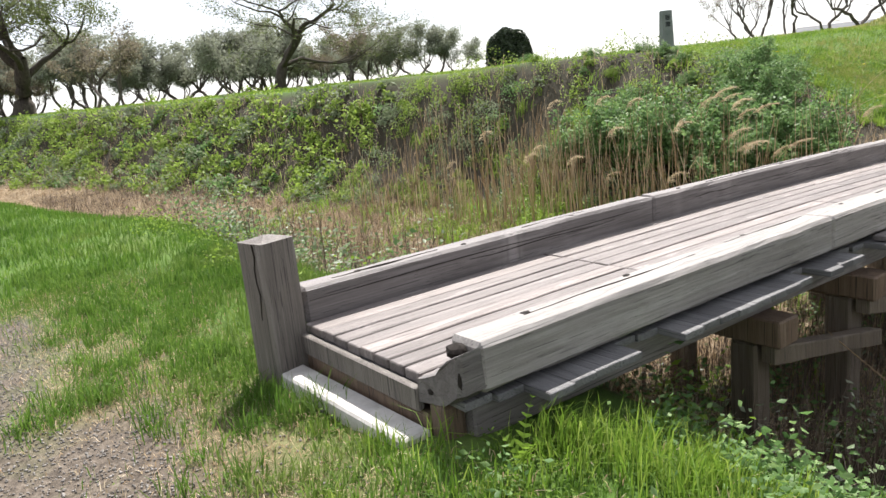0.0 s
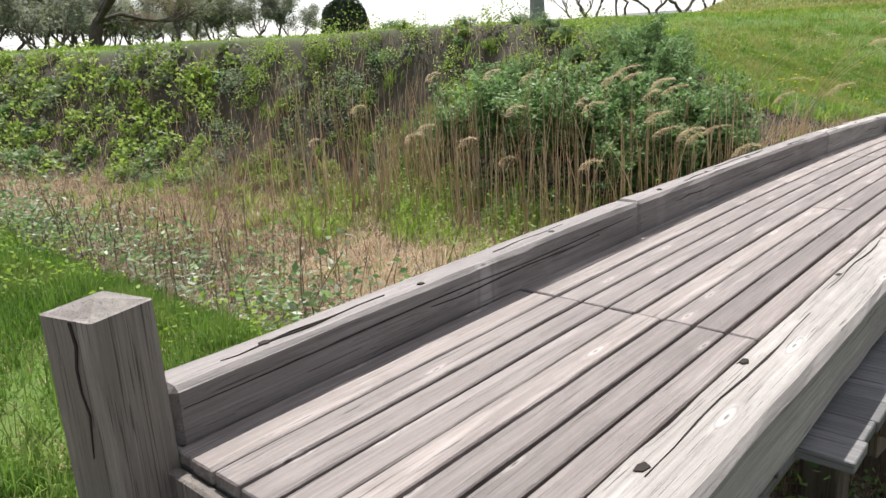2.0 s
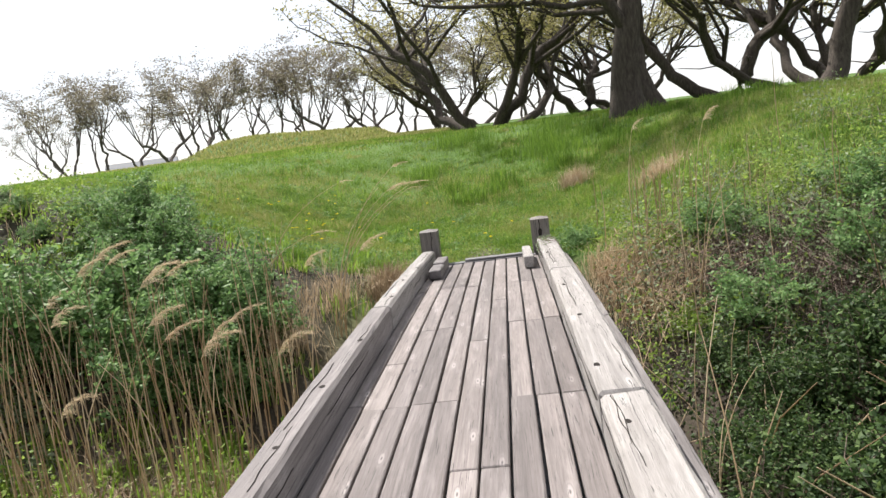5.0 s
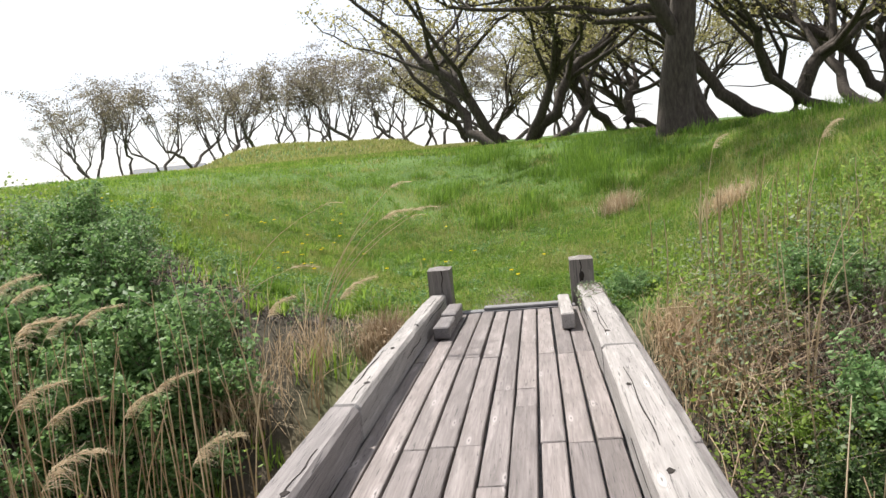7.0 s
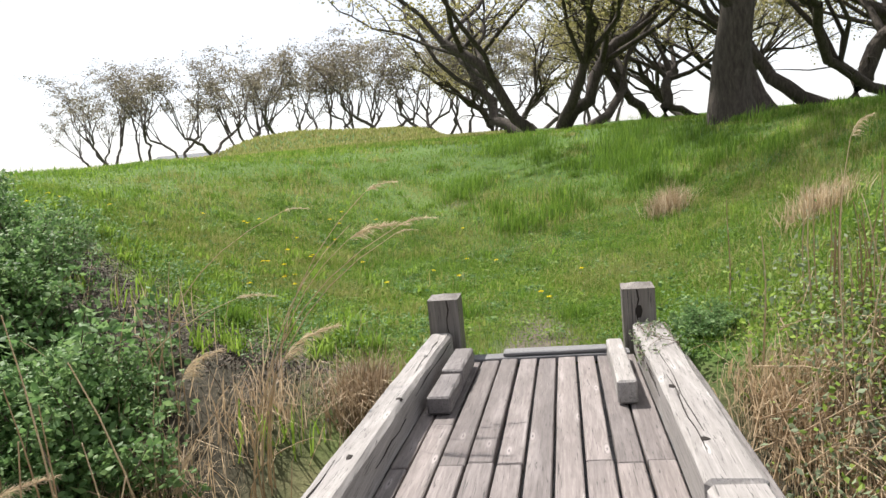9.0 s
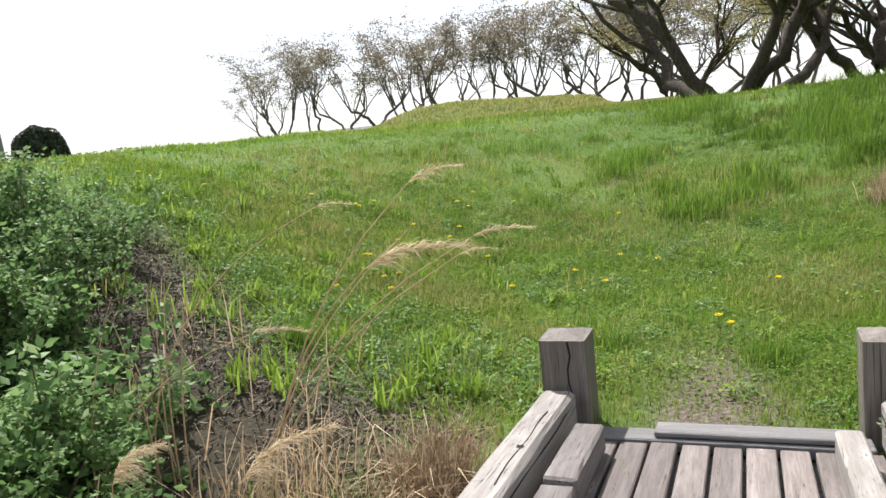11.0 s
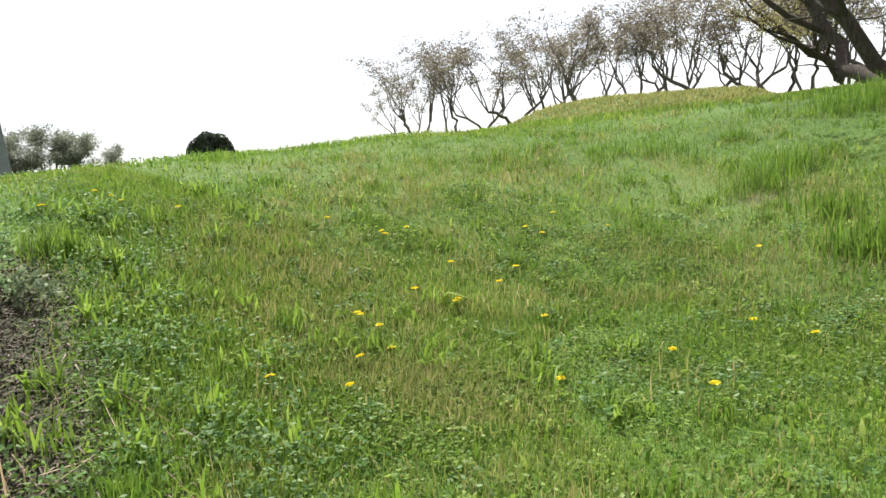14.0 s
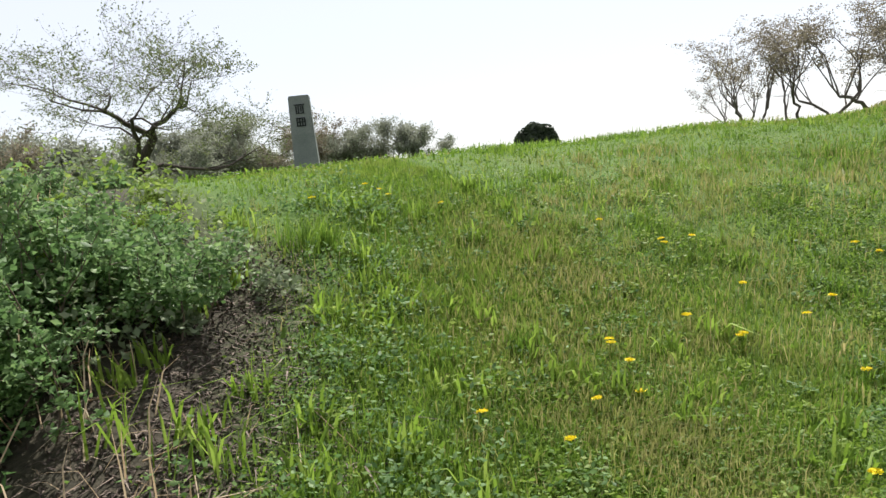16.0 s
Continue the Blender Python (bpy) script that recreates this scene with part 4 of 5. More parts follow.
# Left tufts use the shade-darkened grass colour, right tufts the plain one.
for side_m, mt in ((m & (x < 0), shaded_grass_mat), (m & (x >= 0), grass_mat)):
    blades("tall_grass", x[side_m], y[side_m], G.uniform(0.12, 0.26, side_m.sum()) * s[side_m], 0.007, mt, 0.5, label="tall green grass tufts along the bridge edge")


def field_keep(x, y):
    path = 1 - 0.93 * np.exp(-((x + 0.1 + 0.12 * wave(x, y, 0.4, 3)) / 0.42) ** 2) * smooth_step(13.6, 12.2, y)
    scrub = smooth_step(-0.5, 0.5, y + 0.25 * np.clip(-x - 8, 0, 60) + 1.0 * smooth_step(-8, -11, x) - (11.3 + 0.6 * np.clip(-x - 1.5, 0, 3.5)))
    scrub = np.where(x > 1.2, smooth_step(9.5, 12.5, y), scrub)
    return off_bridge(x, y) * path * scrub


TUFTS = ((-1.73, 19.6, 300, 0.4, 0.22), (-1.45, 20.4, 260, 0.4, 0.2), (-1.07, 23.0, 420, 0.5, 0.3), (-0.5, 24.0, 420, 0.5, 0.35), (1.9, 23.6, 520, 0.6, 0.4), (1.4, 20.8, 520, 0.55, 0.35), (2.7, 21.9, 420, 0.5, 0.35), (-2.5, 17.9, 160, 0.25, 0.18), (0.28, 12.6, 200, 0.2, 0.08), (-2.8, 12.1, 200, 0.26, 0.08), (-5.5, 13.5, 240, 0.3, 0.11), (-3.7, 14.0, 110, 0.2, 0.06), (0.6, 18.6, 160, 0.25, 0.15), (-3.4, 21.0, 200, 0.3, 0.25))
FIELD_L = "green meadow grass rising beyond the bridge"
x, y = scatter(190000, -5, 3.2, 11.3, 16.5, lambda x, y: field_keep(x, y) * (0.75 + 0.25 * wave(x, y, 0.5, 2)))
blades("meadow_grass", x, y, G.uniform(0.03, 0.075, len(x)) * (1 + 0.7 * wave(x, y, 0.9, 5)), 0.006, grass_mat, 0.5, label=FIELD_L)
x, y = scatter(150000, -13, 8, 11.3, 24, lambda x, y: field_keep(x, y) * (1 - 0.9 * ((x > -5) & (x < 3.2) & (y < 16.5))))
blades("meadow_grass", x, y, G.uniform(0.025, 0.06, len(x)) * (1 + 0.6 * wave(x, y, 1.2, 5)), 0.009, grass_mat, 0.5, label=FIELD_L)
x, y = scatter(150000, -46, 14, 1, 42, lambda x, y: field_keep(x, y) * (1 - 0.8 * ((x > -13) & (x < 8) & (y < 24))))
blades("meadow_grass", x, y, G.uniform(0.06, 0.15, len(x)), 0.03, grass_mat, 0.5, label=FIELD_L)
x, y, s = tufts(1100, -7, 6, 11.6, 20, lambda x, y: field_keep(x, y) * (wave(x, y, 1.4, 9) > 0.05), 24, 0.09)
blades("meadow_grass", x, y, G.uniform(0.07, 0.19, len(x)) * s, 0.006, grass_dull, 0.45, label="taller dull green and reddish grass patches in the meadow")
x, y, s = tufts(320, -6, 5, 11.8, 22, field_keep, 45, 0.08)
blades("meadow_grass", x, y, G.uniform(0.08, 0.19, len(x)) * s, 0.008, leaf_clover, 0.45, label="lush dark grass tufts in the meadow")
for mx, my, sx, sy in ((-3.9, 14.1, 0.7, 0.35), (-2.6, 14.0, 0.4, 0.25), (-4.6, 15.0, 0.6, 0.3), (0.9, 14.6, 0.5, 0.6), (-1.2, 17.5, 1.0, 0.5)):
    x, y = mx + G.normal(0, sx, 3200), my + G.normal(0, sy, 3200)
    blades("meadow_grass", x, y, G.uniform(0.05, 0.16, len(x)), 0.006, grass_dull, 0.5, label="reddish-brown seeding grass patch in the meadow")
for n, mt, lb, sd in ((420, leaf_clover, "dark green grass tufts on the rising meadow", 51), (300, grass_dull, "dull olive grass tufts on the rising meadow", 52), (260, leaf_lime, "bright fresh grass tufts on the rising meadow", 53)):
    x, y, s = tufts(n, -16, 8, 14.5, 28, lambda x, y: field_keep(x, y) * (wave(x, y, 1.1, sd) > -0.1), 46, 0.17)
    blades("meadow_grass", x, y, G.uniform(0.06, 0.17, len(x)) * s, 0.012, mt, 0.55, label=lb)
# strong tufts on the slope below the big trees
x, y, s = tufts(46, -3, 7, 17.5, 23, lambda x, y: 0.9 * smooth_step(-2, 2, x), 160, 0.22)
blades("meadow_grass", x, y, G.uniform(0.2, 0.42, len(x)) * s, 0.014, leaf_clover, 0.4, label="tall dark grass tufts on the slope below the trees")


def leafy(name, x, y, h, size, material, label, category="plant", squash=0.8, z=None):
    zz = (land(x, y) if z is None else z) + h
    pts = np.stack([x, y, zz], 1)
    return tagged(new(name, cards(name, pts, size, material, G, squash, 0.0, 1.0)), label, category, kind="stuff")


x, y = scatter(30000, -24, -2, 41, 60, lambda x, y: np.ones_like(x))
blades("meadow_grass", x, y, G.uniform(0.1, 0.26, len(x)), 0.06, grass_dull, 0.5, label="dry olive grass on the low mound")
x, y = scatter(70000, -6, 6, 11.6, 21, lambda x, y: field_keep(x, y) * (0.25 + 0.75 * (wave(x, y, 0.9, 95) > 0.1)))
blades("meadow_grass", x, y, G.uniform(0.04, 0.11, len(x)), 0.007, grass_dull, 0.6, label="thin olive and straw-coloured blades among the meadow grass")
# single strong tufts
for tx, ty, n, h, sp in TUFTS:
    x, y = tx + G.normal(0, sp, n), ty + G.normal(0, sp, n)
    blades("grass_tuft", x, y, G.uniform(0.5, 1.0, n) * h, 0.009, leaf_clover, 0.45, label="strong dark green grass tuft on the slope")
# small leafy turf plants all over
x, y = scatter(90000, -6, 3.2, 11.6, 17.5, lambda x, y: field_keep(x, y) * (0.55 + 0.45 * wave(x, y, 0.45, 14)))
leafy("turf_leaves", x, y, G.uniform(0.01, 0.05, len(x)), 0.022, leaf_clover, "tiny leaves of low turf plants in the meadow")
x, y = scatter(45000, -12, 7, 11.6, 23, lambda x, y: field_keep(x, y) * (0.55 + 0.45 * wave(x, y, 0.9, 14)))
leafy("turf_leaves", x, y, G.uniform(0.02, 0.08, len(x)), 0.04, leaf_clover, "tiny leaves of low turf plants in the meadow")
x, y = scatter(30000, -5, 4, -1.6, 1.4, near_keep)
leafy("turf_leaves", x, y, G.uniform(0.01, 0.05, len(x)), 0.024, leaf_clover, "tiny leaves of low turf plants in the short grass")
for n, mt, lb, sd in ((420, leaf_bank, "bright leafy rosettes in the meadow", 91), (420, leaf_bush, "dark leafy rosettes in the meadow", 92)):
    cx, cy = scatter(n, -6.5, 3.2, 11.7, 18.5, lambda x, y: field_keep(x, y) * (wave(x, y, 0.8, sd) > -0.2))
    x, y = np.repeat(cx, 34), np.repeat(cy, 34)
    sp = np.repeat(G.uniform(0.03, 0.09, len(cx)), 34)
    leafy("rosettes", x + G.normal(size=len(x)) * sp, y + G.normal(size=len(x)) * sp, G.uniform(0.015, 0.09, len(x)), 0.036, mt, lb)
# clover mats
x, y, s = tufts(520, -5, 3.0, 11.7, 18, lambda x, y: field_keep(x, y) * (wave(x, y, 0.8, 12) > 0.0), 200, 0.17)
leafy("clover", x, y, G.uniform(0.02, 0.07, len(x)), 0.026, leaf_clover, "low clover mats among the meadow grass")
x, y, s = tufts(80, -5, 3, -1.4, 1.4, near_keep, 120, 0.1)
leafy("clover", x, y, G.uniform(0.01, 0.06, len(x)), 0.026, leaf_clover, "low clover leaves in the short grass")


# ---- dandelions ----
def dandelion(seed, h):
    rng = np.random.default_rng(seed)
    ob = thing("dandelion", 0, 0, 0, "yellow dandelion flower in the meadow grass", "flower", "dandelions in the meadow")
    st = new("stem", tubes("stem", [([(0, 0, -0.02), (0.006, 0, h * 0.5), (0.012, 0.004, h)], [0.003, 0.0025, 0.0025], 5)], grass_mat))
    st.parent = ob
    n = 60
    a = rng.uniform(0, 2 * math.pi, n)
    r = np.sqrt(rng.uniform(0.0, 1.0, n)) * 0.026
    pts = np.stack([0.012 + r * np.cos(a), 0.004 + r * np.sin(a), h + 0.012 - 8 * r * r], 1)
    fl = new("flower_head", cards("flower_head", pts, 0.018, petal_mat, rng, 0.6))
    fl.parent = ob
    return ob


flowers = [dandelion(1, 0.12), dandelion(2, 0.16), dandelion(3, 0.09)]
spots = [(-3.43, 14.41), (-3.17, 14.28), (-3.0, 14.18), (-3.0, 13.9), (-2.73, 13.48), (-3.19, 13.34), (-3.55, 15.82), (-3.41, 15.05), (-1.96, 14.41), (-6.13, 14.43), (-6.2, 14.35), (-6.05, 14.5), (-4.34, 15.97), (-3.39, 16.99), (-2.5, 15.41), (-3.13, 15.19), (-3.05, 16.01), (-4.92, 15.84), (-5.63, 14.77), (-6.07, 13.81), (-3.07, 15.82), (-1.5, 15.15), (-1.08, 14.46), (-1.17, 15.93), (-2.83, 17.63), (-3.37, 17.56), (-3.14, 15.21), (-1.36, 17.48), (-0.05, 13.2), (0.02, 13.25), (-4.3, 15.9), (-4.2, 16.1), (-3.3, 17.1), (-0.7, 15.6), (0.4, 14.4), (-3.5, 14.5)]
for k, (fx, fy) in enumerate(spots):
    if k < 3:
        flowers[k].matrix_world = pose(fx, fy, surface(fx, fy), 0, 0, 50 * k)
    else:
        copy_thing(flowers[k % 3], pose(fx, fy, surface(fx, fy), 4 * (k % 3) - 4, 3, 47 * k))


# ---- bushes on the far bank ----
def bush(seed, radius, height, leaf, leaves, leaf_size, label, name="bush"):
    rng = np.random.default_rng(seed)
    ob = thing(name, 0, 0, 0, label, "bush")
    lines, tips = [], []
    for k in range(34):
        a = rng.uniform(0, 2 * math.pi)
        p = np.array([0.3 * radius * rng.normal(), 0.3 * radius * rng.normal(), -0.1])
        d = np.array([math.cos(a) * rng.uniform(0.1, 0.9) * radius / height, math.sin(a) * rng.uniform(0.1, 0.9) * radius / height, 1.0])
        pts, ln = [p], height * rng.uniform(0.6, 1.12)
        for q in range(6):
            d = d + rng.normal(size=3) * 0.16
            p = p + d / np.linalg.norm(d) * ln / 6
            pts.append(p)
        lines.append((pts, np.linspace(0.011, 0.003, 7), 4))
        tips.extend(pts[2:])
        for q in range(3):
            b = np.array(pts[int(rng.integers(2, 6))])
            e = rng.normal(size=3)
            e[2] = abs(e[2]) * 0.6
            e = e / np.linalg.norm(e) * rng.uniform(0.15, 0.4)
            lines.append(([b, b + e * 0.5, b + e + np.array([0, 0, 0.03])], [0.005, 0.004, 0.002], 3))
            tips.extend([b + e * 0.5, b + e])
    st = new("branchwork", tubes("branchwork", lines, twig_mat))
    st.parent = ob
    tips = np.array(tips)
    pts = tips[rng.integers(0, len(tips), leaves)] + rng.normal(size=(leaves, 3)) * np.array([0.06, 0.06, 0.035])
    pts = pts[pts[:, 2] > 0.02]
    cr = new("foliage", cards("foliage", pts, leaf_size, leaf, rng, 0.35, 0.0, 1.2))
    cr.parent = ob
    return ob


def put_bush(ob, x, y, turn, size, first=False):
    size = min(size, max(0.3, ((1.45 if y > 11.4 or x > 0 else 1.0) - surface(x, y)) / 1.3))
    m = pose(x, y, surface(x, y) - 0.05, 0, 0, turn)
    if first:
        ob.matrix_world = m @ Matrix.Scale(size, 4)
        return ob
    c = copy_thing(ob, m)
    c.scale = (size, size, size)
    return c


BUSH = "dense green leafy bush with glossy small leaves on the ditch bank"
b1 = put_bush(bush(101, 0.85, 1.35, leaf_bush, 9000, 0.068, BUSH), -4.2, 10.9, 0, 1.25, True)
b2 = put_bush(bush(102, 0.95, 1.15, leaf_bush, 9000, 0.068, BUSH), -5.4, 12.0, 0, 1.05, True)
b3 = put_bush(bush(103, 0.8, 1.0, leaf_bush, 8000, 0.064, BUSH), -3.7, 10.0, 60, 1.35, True)
b4 = put_bush(bush(104, 0.7, 0.9, leaf_lime, 3600, 0.062, "airy bush with pale lime spring leaves on the bank"), -6.3, 12.4, 0, 1.2, True)
for ob in (b1, b2, b3, b4):
    ob["group"] = "bushes on the ditch bank"
rb = random.Random(8)
for k, (bx, by, bs) in enumerate(((-5.2, 11.1, 1.2), (-4.6, 9.7, 1.4), (-5.6, 9.7, 1.4), (-3.0, 9.6, 0.9), (-6.6, 9.8, 1.4), (-7.6, 10.2, 1.2), (-5.0, 12.3, 0.9), (-4.4, 11.3, 0.6), (-6.2, 11.4, 1.1), (-6.8, 12.0, 1.0), (-7.3, 12.0, 1.05), (-7.0, 10.6, 1.0), (-8.2, 11.4, 1.0), (-8.4, 12.7, 0.9), (-4.9, 11.7, 0.8), (-3.5, 10.5, 0.5), (-9.4, 12.0, 0.95), (-6.2, 9.4, 0.8), (-7.8, 9.6, 0.7), (-10.6, 11.4, 0.9), (-11.8, 12.2, 0.85), (-3.15, 9.75, 0.85), (-3.3, 10.5, 0.6), (-2.9, 9.1, 0.65), (-3.6, 9.2, 0.9))):
    put_bush((b1, b2, b3, b4)[(0, 1, 2, 0, 1, 3, 2)[k % 7]], bx, by, rb.uniform(0, 360), bs)
# Right-bank bushes, leaves coloured dark in place of the shade among them.
b5 = put_bush(bush(105, 0.8, 1.1, leaf_bush_shaded, 6500, 0.06, "tangled bank bush with shade put into its dark leaf colour"), 2.2, 6.6, 0, 0.7, True)
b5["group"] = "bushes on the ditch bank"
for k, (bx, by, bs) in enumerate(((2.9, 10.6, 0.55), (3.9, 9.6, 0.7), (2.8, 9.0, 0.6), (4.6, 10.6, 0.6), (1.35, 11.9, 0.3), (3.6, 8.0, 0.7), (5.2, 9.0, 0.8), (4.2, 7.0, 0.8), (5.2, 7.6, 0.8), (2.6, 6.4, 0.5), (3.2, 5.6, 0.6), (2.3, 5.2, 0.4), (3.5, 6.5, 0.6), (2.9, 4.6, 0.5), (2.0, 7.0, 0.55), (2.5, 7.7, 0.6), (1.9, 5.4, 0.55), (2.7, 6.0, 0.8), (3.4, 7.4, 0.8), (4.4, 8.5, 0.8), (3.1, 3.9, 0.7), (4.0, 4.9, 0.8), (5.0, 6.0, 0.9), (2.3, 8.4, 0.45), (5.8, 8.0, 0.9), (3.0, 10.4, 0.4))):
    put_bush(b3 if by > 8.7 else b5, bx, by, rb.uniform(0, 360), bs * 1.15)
put_bush(b4, -5.2, 11.7, 30, 1.2)
put_bush(b4, -6.1, 12.6, 80, 1.1)
put_bush(b4, -7.2, 12.8, 200, 1.0)
put_bush(b4, 2.1, 9.2, 90, 0.4)


def bank(x, y):
    v = y + 0.25 * np.clip(-x - 8, 0, 60)
    return smooth_step(7.0, 8.6, v) * smooth_step(12.0, 11.2, v - 1.2 * smooth_step(-11, -7, x))


THICKET = "tangled low brush covering the far bank of the ditch"
cx, cy = scatter(8600, -58, -4.5, -6, 13.2, lambda x, y: bank(x, y) * (0.75 + 0.5 * wave(x, y, 0.45, 43)))
k = np.where(cx > -14, 120, 45)
x, y = np.repeat(cx, k), np.repeat(cy, k)
r = np.repeat(G.uniform(0.16, 0.4, len(cx)) * (1 + 0.45 * wave(cx, cy, 0.5, 42)), k)
d = G.normal(size=(len(x), 3))
d /= np.linalg.norm(d, axis=1)[:, None]
rad = r * G.uniform(0.6, 1.0, len(x))
px, py, pz = x + d[:, 0] * rad, y + d[:, 1] * rad, land(x, y) + np.abs(d[:, 2]) * rad * 1.5
size = np.where(px > -14, 0.06, 0.13)
drift = np.clip(0.5 + 0.5 * wave(cx, cy, 0.9, 41) - 0.3 * smooth_step(-9, -5, cx) + 0.2 * smooth_step(9, 12, cy + 0.25 * np.clip(-cx - 8, 0, 60)), 0, 1)
kind_of = np.repeat(np.clip(10 * drift + G.normal(0, 1.6, len(cx)), 0, 9.99), k)
for lo, hi, mt, lb in ((0, 1.5, leaf_bush, THICKET), (1.5, 4.2, leaf_sage, "grey-green brush on the far bank"), (4.2, 10, leaf_bank, "bright lime-green herbs on the far bank")):
    m = (kind_of >= lo) & (kind_of < hi)
    tagged(new("brush", cards("brush", np.stack([px[m], py[m], pz[m]], 1), size[m], mt, G, 0.3, 0.0, 1.0)), lb, "brush", kind="stuff")
x, y = scatter(24000, -34, -1.6, 0, 12.0, lambda x, y: (1 - 0.75 * smooth_step(-3.6, -2.6, x)) * bank(x, y) * (0.5 + 0.5 * wave(x, y, 1.0, 21)))
h = G.uniform(0.15, 0.6, len(x))
m = G.uniform(size=len(x)) < 0.3
blades("dead_stems", x[m], y[m], h[m], 0.008, twig_mat, 0.7, label="dead grey-brown stems among the brush")
blades("dead_stems", x[~m], y[~m], h[~m], 0.009, straw_mat, 0.7, label="pale dead stems among the brush")
x, y, s = tufts(1500, -36, -1.4, -1, 12.5, bank, 12, 0.08)
blades("bank_grass", x, y, G.uniform(0.12, 0.35, len(x)) * s, 0.016, leaf_lime, 0.6, label="bright green grass shoots on the far bank")
# right-hand bank
rbank = lambda x, y: smooth_step(4.0, 5.6, y) * smooth_step(13.2, 11.0, y) * smooth_step(0.0, 0.6, x - 1.15 - 1.2 * smooth_step(9.0, 7.0, y))
# The first set is coloured dark for the shade low on the bank.
for n, y0, y1, mt, lb in ((170, 4.2, 8.6, leaf_bush_shaded, "low green brush on the bank beside the bridge, colour darkened for shade"), (420, 8.4, 13.5, leaf_bank, "low bright green brush on the slope beside the bridge"), (260, 8.4, 13.5, leaf_sage, "grey-green herbs on the slope beside the bridge")):
    cx, cy = scatter(n, 1.2, 9, y0, y1, rbank)
    x, y = np.repeat(cx, 80), np.repeat(cy, 80)
    d = G.normal(size=(len(x), 3)) * 0.15
    leafy("brush", x + d[:, 0], y + d[:, 1], np.abs(d[:, 2]) * 1.5, 0.05, mt, lb, "brush", 0.3)
x, y = scatter(5000, 1.2, 7, 3.0, 9.0, lambda x, y: 0.3 + 0.7 * (wave(x, y, 0.8, 35) > 0))
blades("dead_stems", x, y, G.uniform(0.15, 0.5, len(x)), 0.008, humus_mat, 1.3, label="tangled brown dead stems in the ditch beside the bridge")
x, y = scatter(2200, 1.15, 9, 8.5, 13.2, lambda x, y: rbank(x, y) * (0.55 + 0.45 * wave(x, y, 0.9, 31)))
blades("dead_stems", x, y, G.uniform(0.1, 0.4, len(x)), 0.007, litter_mat, 1.1, label="dry straw-coloured stems tangled on the bank")
x, y = scatter(1600, 1.1, 9, 4.5, 13.0, rbank)
blades("dead_stems", x, y, G.uniform(0.15, 0.45, len(x)), 0.008, twig_mat, 0.9, label="dead brown twigs tangled on the bank")
x, y = 3.3 + G.normal(0, 0.55, 6000), 9.6 + G.normal(0, 0.5, 6000)
blades("dead_stems", x, y, G.uniform(0.2, 0.6, len(x)), 0.008, twig_mat, 1.3, label="mass of dark brown dead twigs on the bank")
x, y = scatter(22000, 1.1, 8, 10.5, 20, lambda x, y: 0.8 * smooth_step(1.0, 2.0, x))
m = wave(x, y, 0.7, 44) + G.normal(0, 0.3, len(x)) > 0.05
blades("slope_grass", x[m], y[m], G.uniform(0.1, 0.28, m.sum()), 0.008, grass_mat, 0.8, label="long green grass on the slope by the bridge end")
blades("slope_grass", x[~m], y[~m], G.uniform(0.08, 0.24, (~m).sum()), 0.008, grass_dull, 0.9, label="long olive grass on the slope by the bridge end")


# ---- the bed of the ditch ----
def bed(x, y):
    v = y + 0.2 * np.clip(-x - 8, 0, 60)
    return smooth_step(1.4, 2.6, v) * smooth_step(9.0, 7.4, v)


x, y = scatter(62000, -16, -0.9, 1.4, 9, lambda x, y: bed(x, y) * (0.55 + 0.45 * wave(x, y, 0.55, 61)))
blades("dry_litter", x, y, G.uniform(0.08, 0.35, len(x)), 0.007, litter_mat, 1.6, flat=0.45, label="flattened straw-coloured dead grass on the ditch bed")
x, y = scatter(50000, -36, 0.2, -5, 9, bed)
blades("dry_litter", x, y, G.uniform(0.1, 0.4, len(x)), 0.012, litter_mat, 1.4, flat=0.5, label="flattened straw-coloured dead grass on the ditch bed")
x, y = scatter(30000, -24, 1.0, 1.4, 9, lambda x, y: bed(x, y) * (0.5 + 0.5 * smooth_step(5.0, 3.2, y)))
blades("dry_litter", x, y, G.uniform(0.1, 0.45, len(x)), 0.006, twig_mat, 0.8, label="brown dead stalks standing on the ditch bed")
x, y, s = tufts(800, -14, 1.5, 2.6, 9.0, lambda x, y: bed(x, y) * (0.4 + 0.6 * smooth_step(4.0, 7.0, y)), 10, 0.1)
blades("bed_shoots", x, y, G.uniform(0.1, 0.3, len(x)) * s, 0.018, leaf_lime, 0.7, label="yellow-green shoots growing through the dead grass")
x, y, s = tufts(300, -9, -0.95, 5.7, 8.6, lambda x, y: 0.35 + 0.65 * (wave(x, y, 0.7, 83) > 0), 16, 0.1)
blades("bed_shoots", x, y, G.uniform(0.15, 0.42, len(x)) * s, 0.02, leaf_lime, 0.7, label="bright yellow-green shoots under the reeds")
cx, cy = scatter(170, -9, -0.95, 5.7, 8.6, lambda x, y: 0.35 + 0.65 * (wave(x, y, 0.7, 83) > 0))
x, y = np.repeat(cx, 50), np.repeat(cy, 50)
d = G.normal(size=(len(x), 3)) * 0.13
leafy("bed_shoots", x + d[:, 0], y + d[:, 1], np.abs(d[:, 2]) * 2.0, 0.055, leaf_bank, "bright green leafy herbs under the reeds", "plant", 0.5)
x, y, s = tufts(650, -12, -0.9, 2.2, 8.5, bed, 26, 0.12)
blades("dry_litter", x, y, G.uniform(0.15, 0.42, len(x)) * s, 0.007, litter_mat, 1.1, flat=0.7, label="tangled tufts of dry reddish straw on the ditch bed")
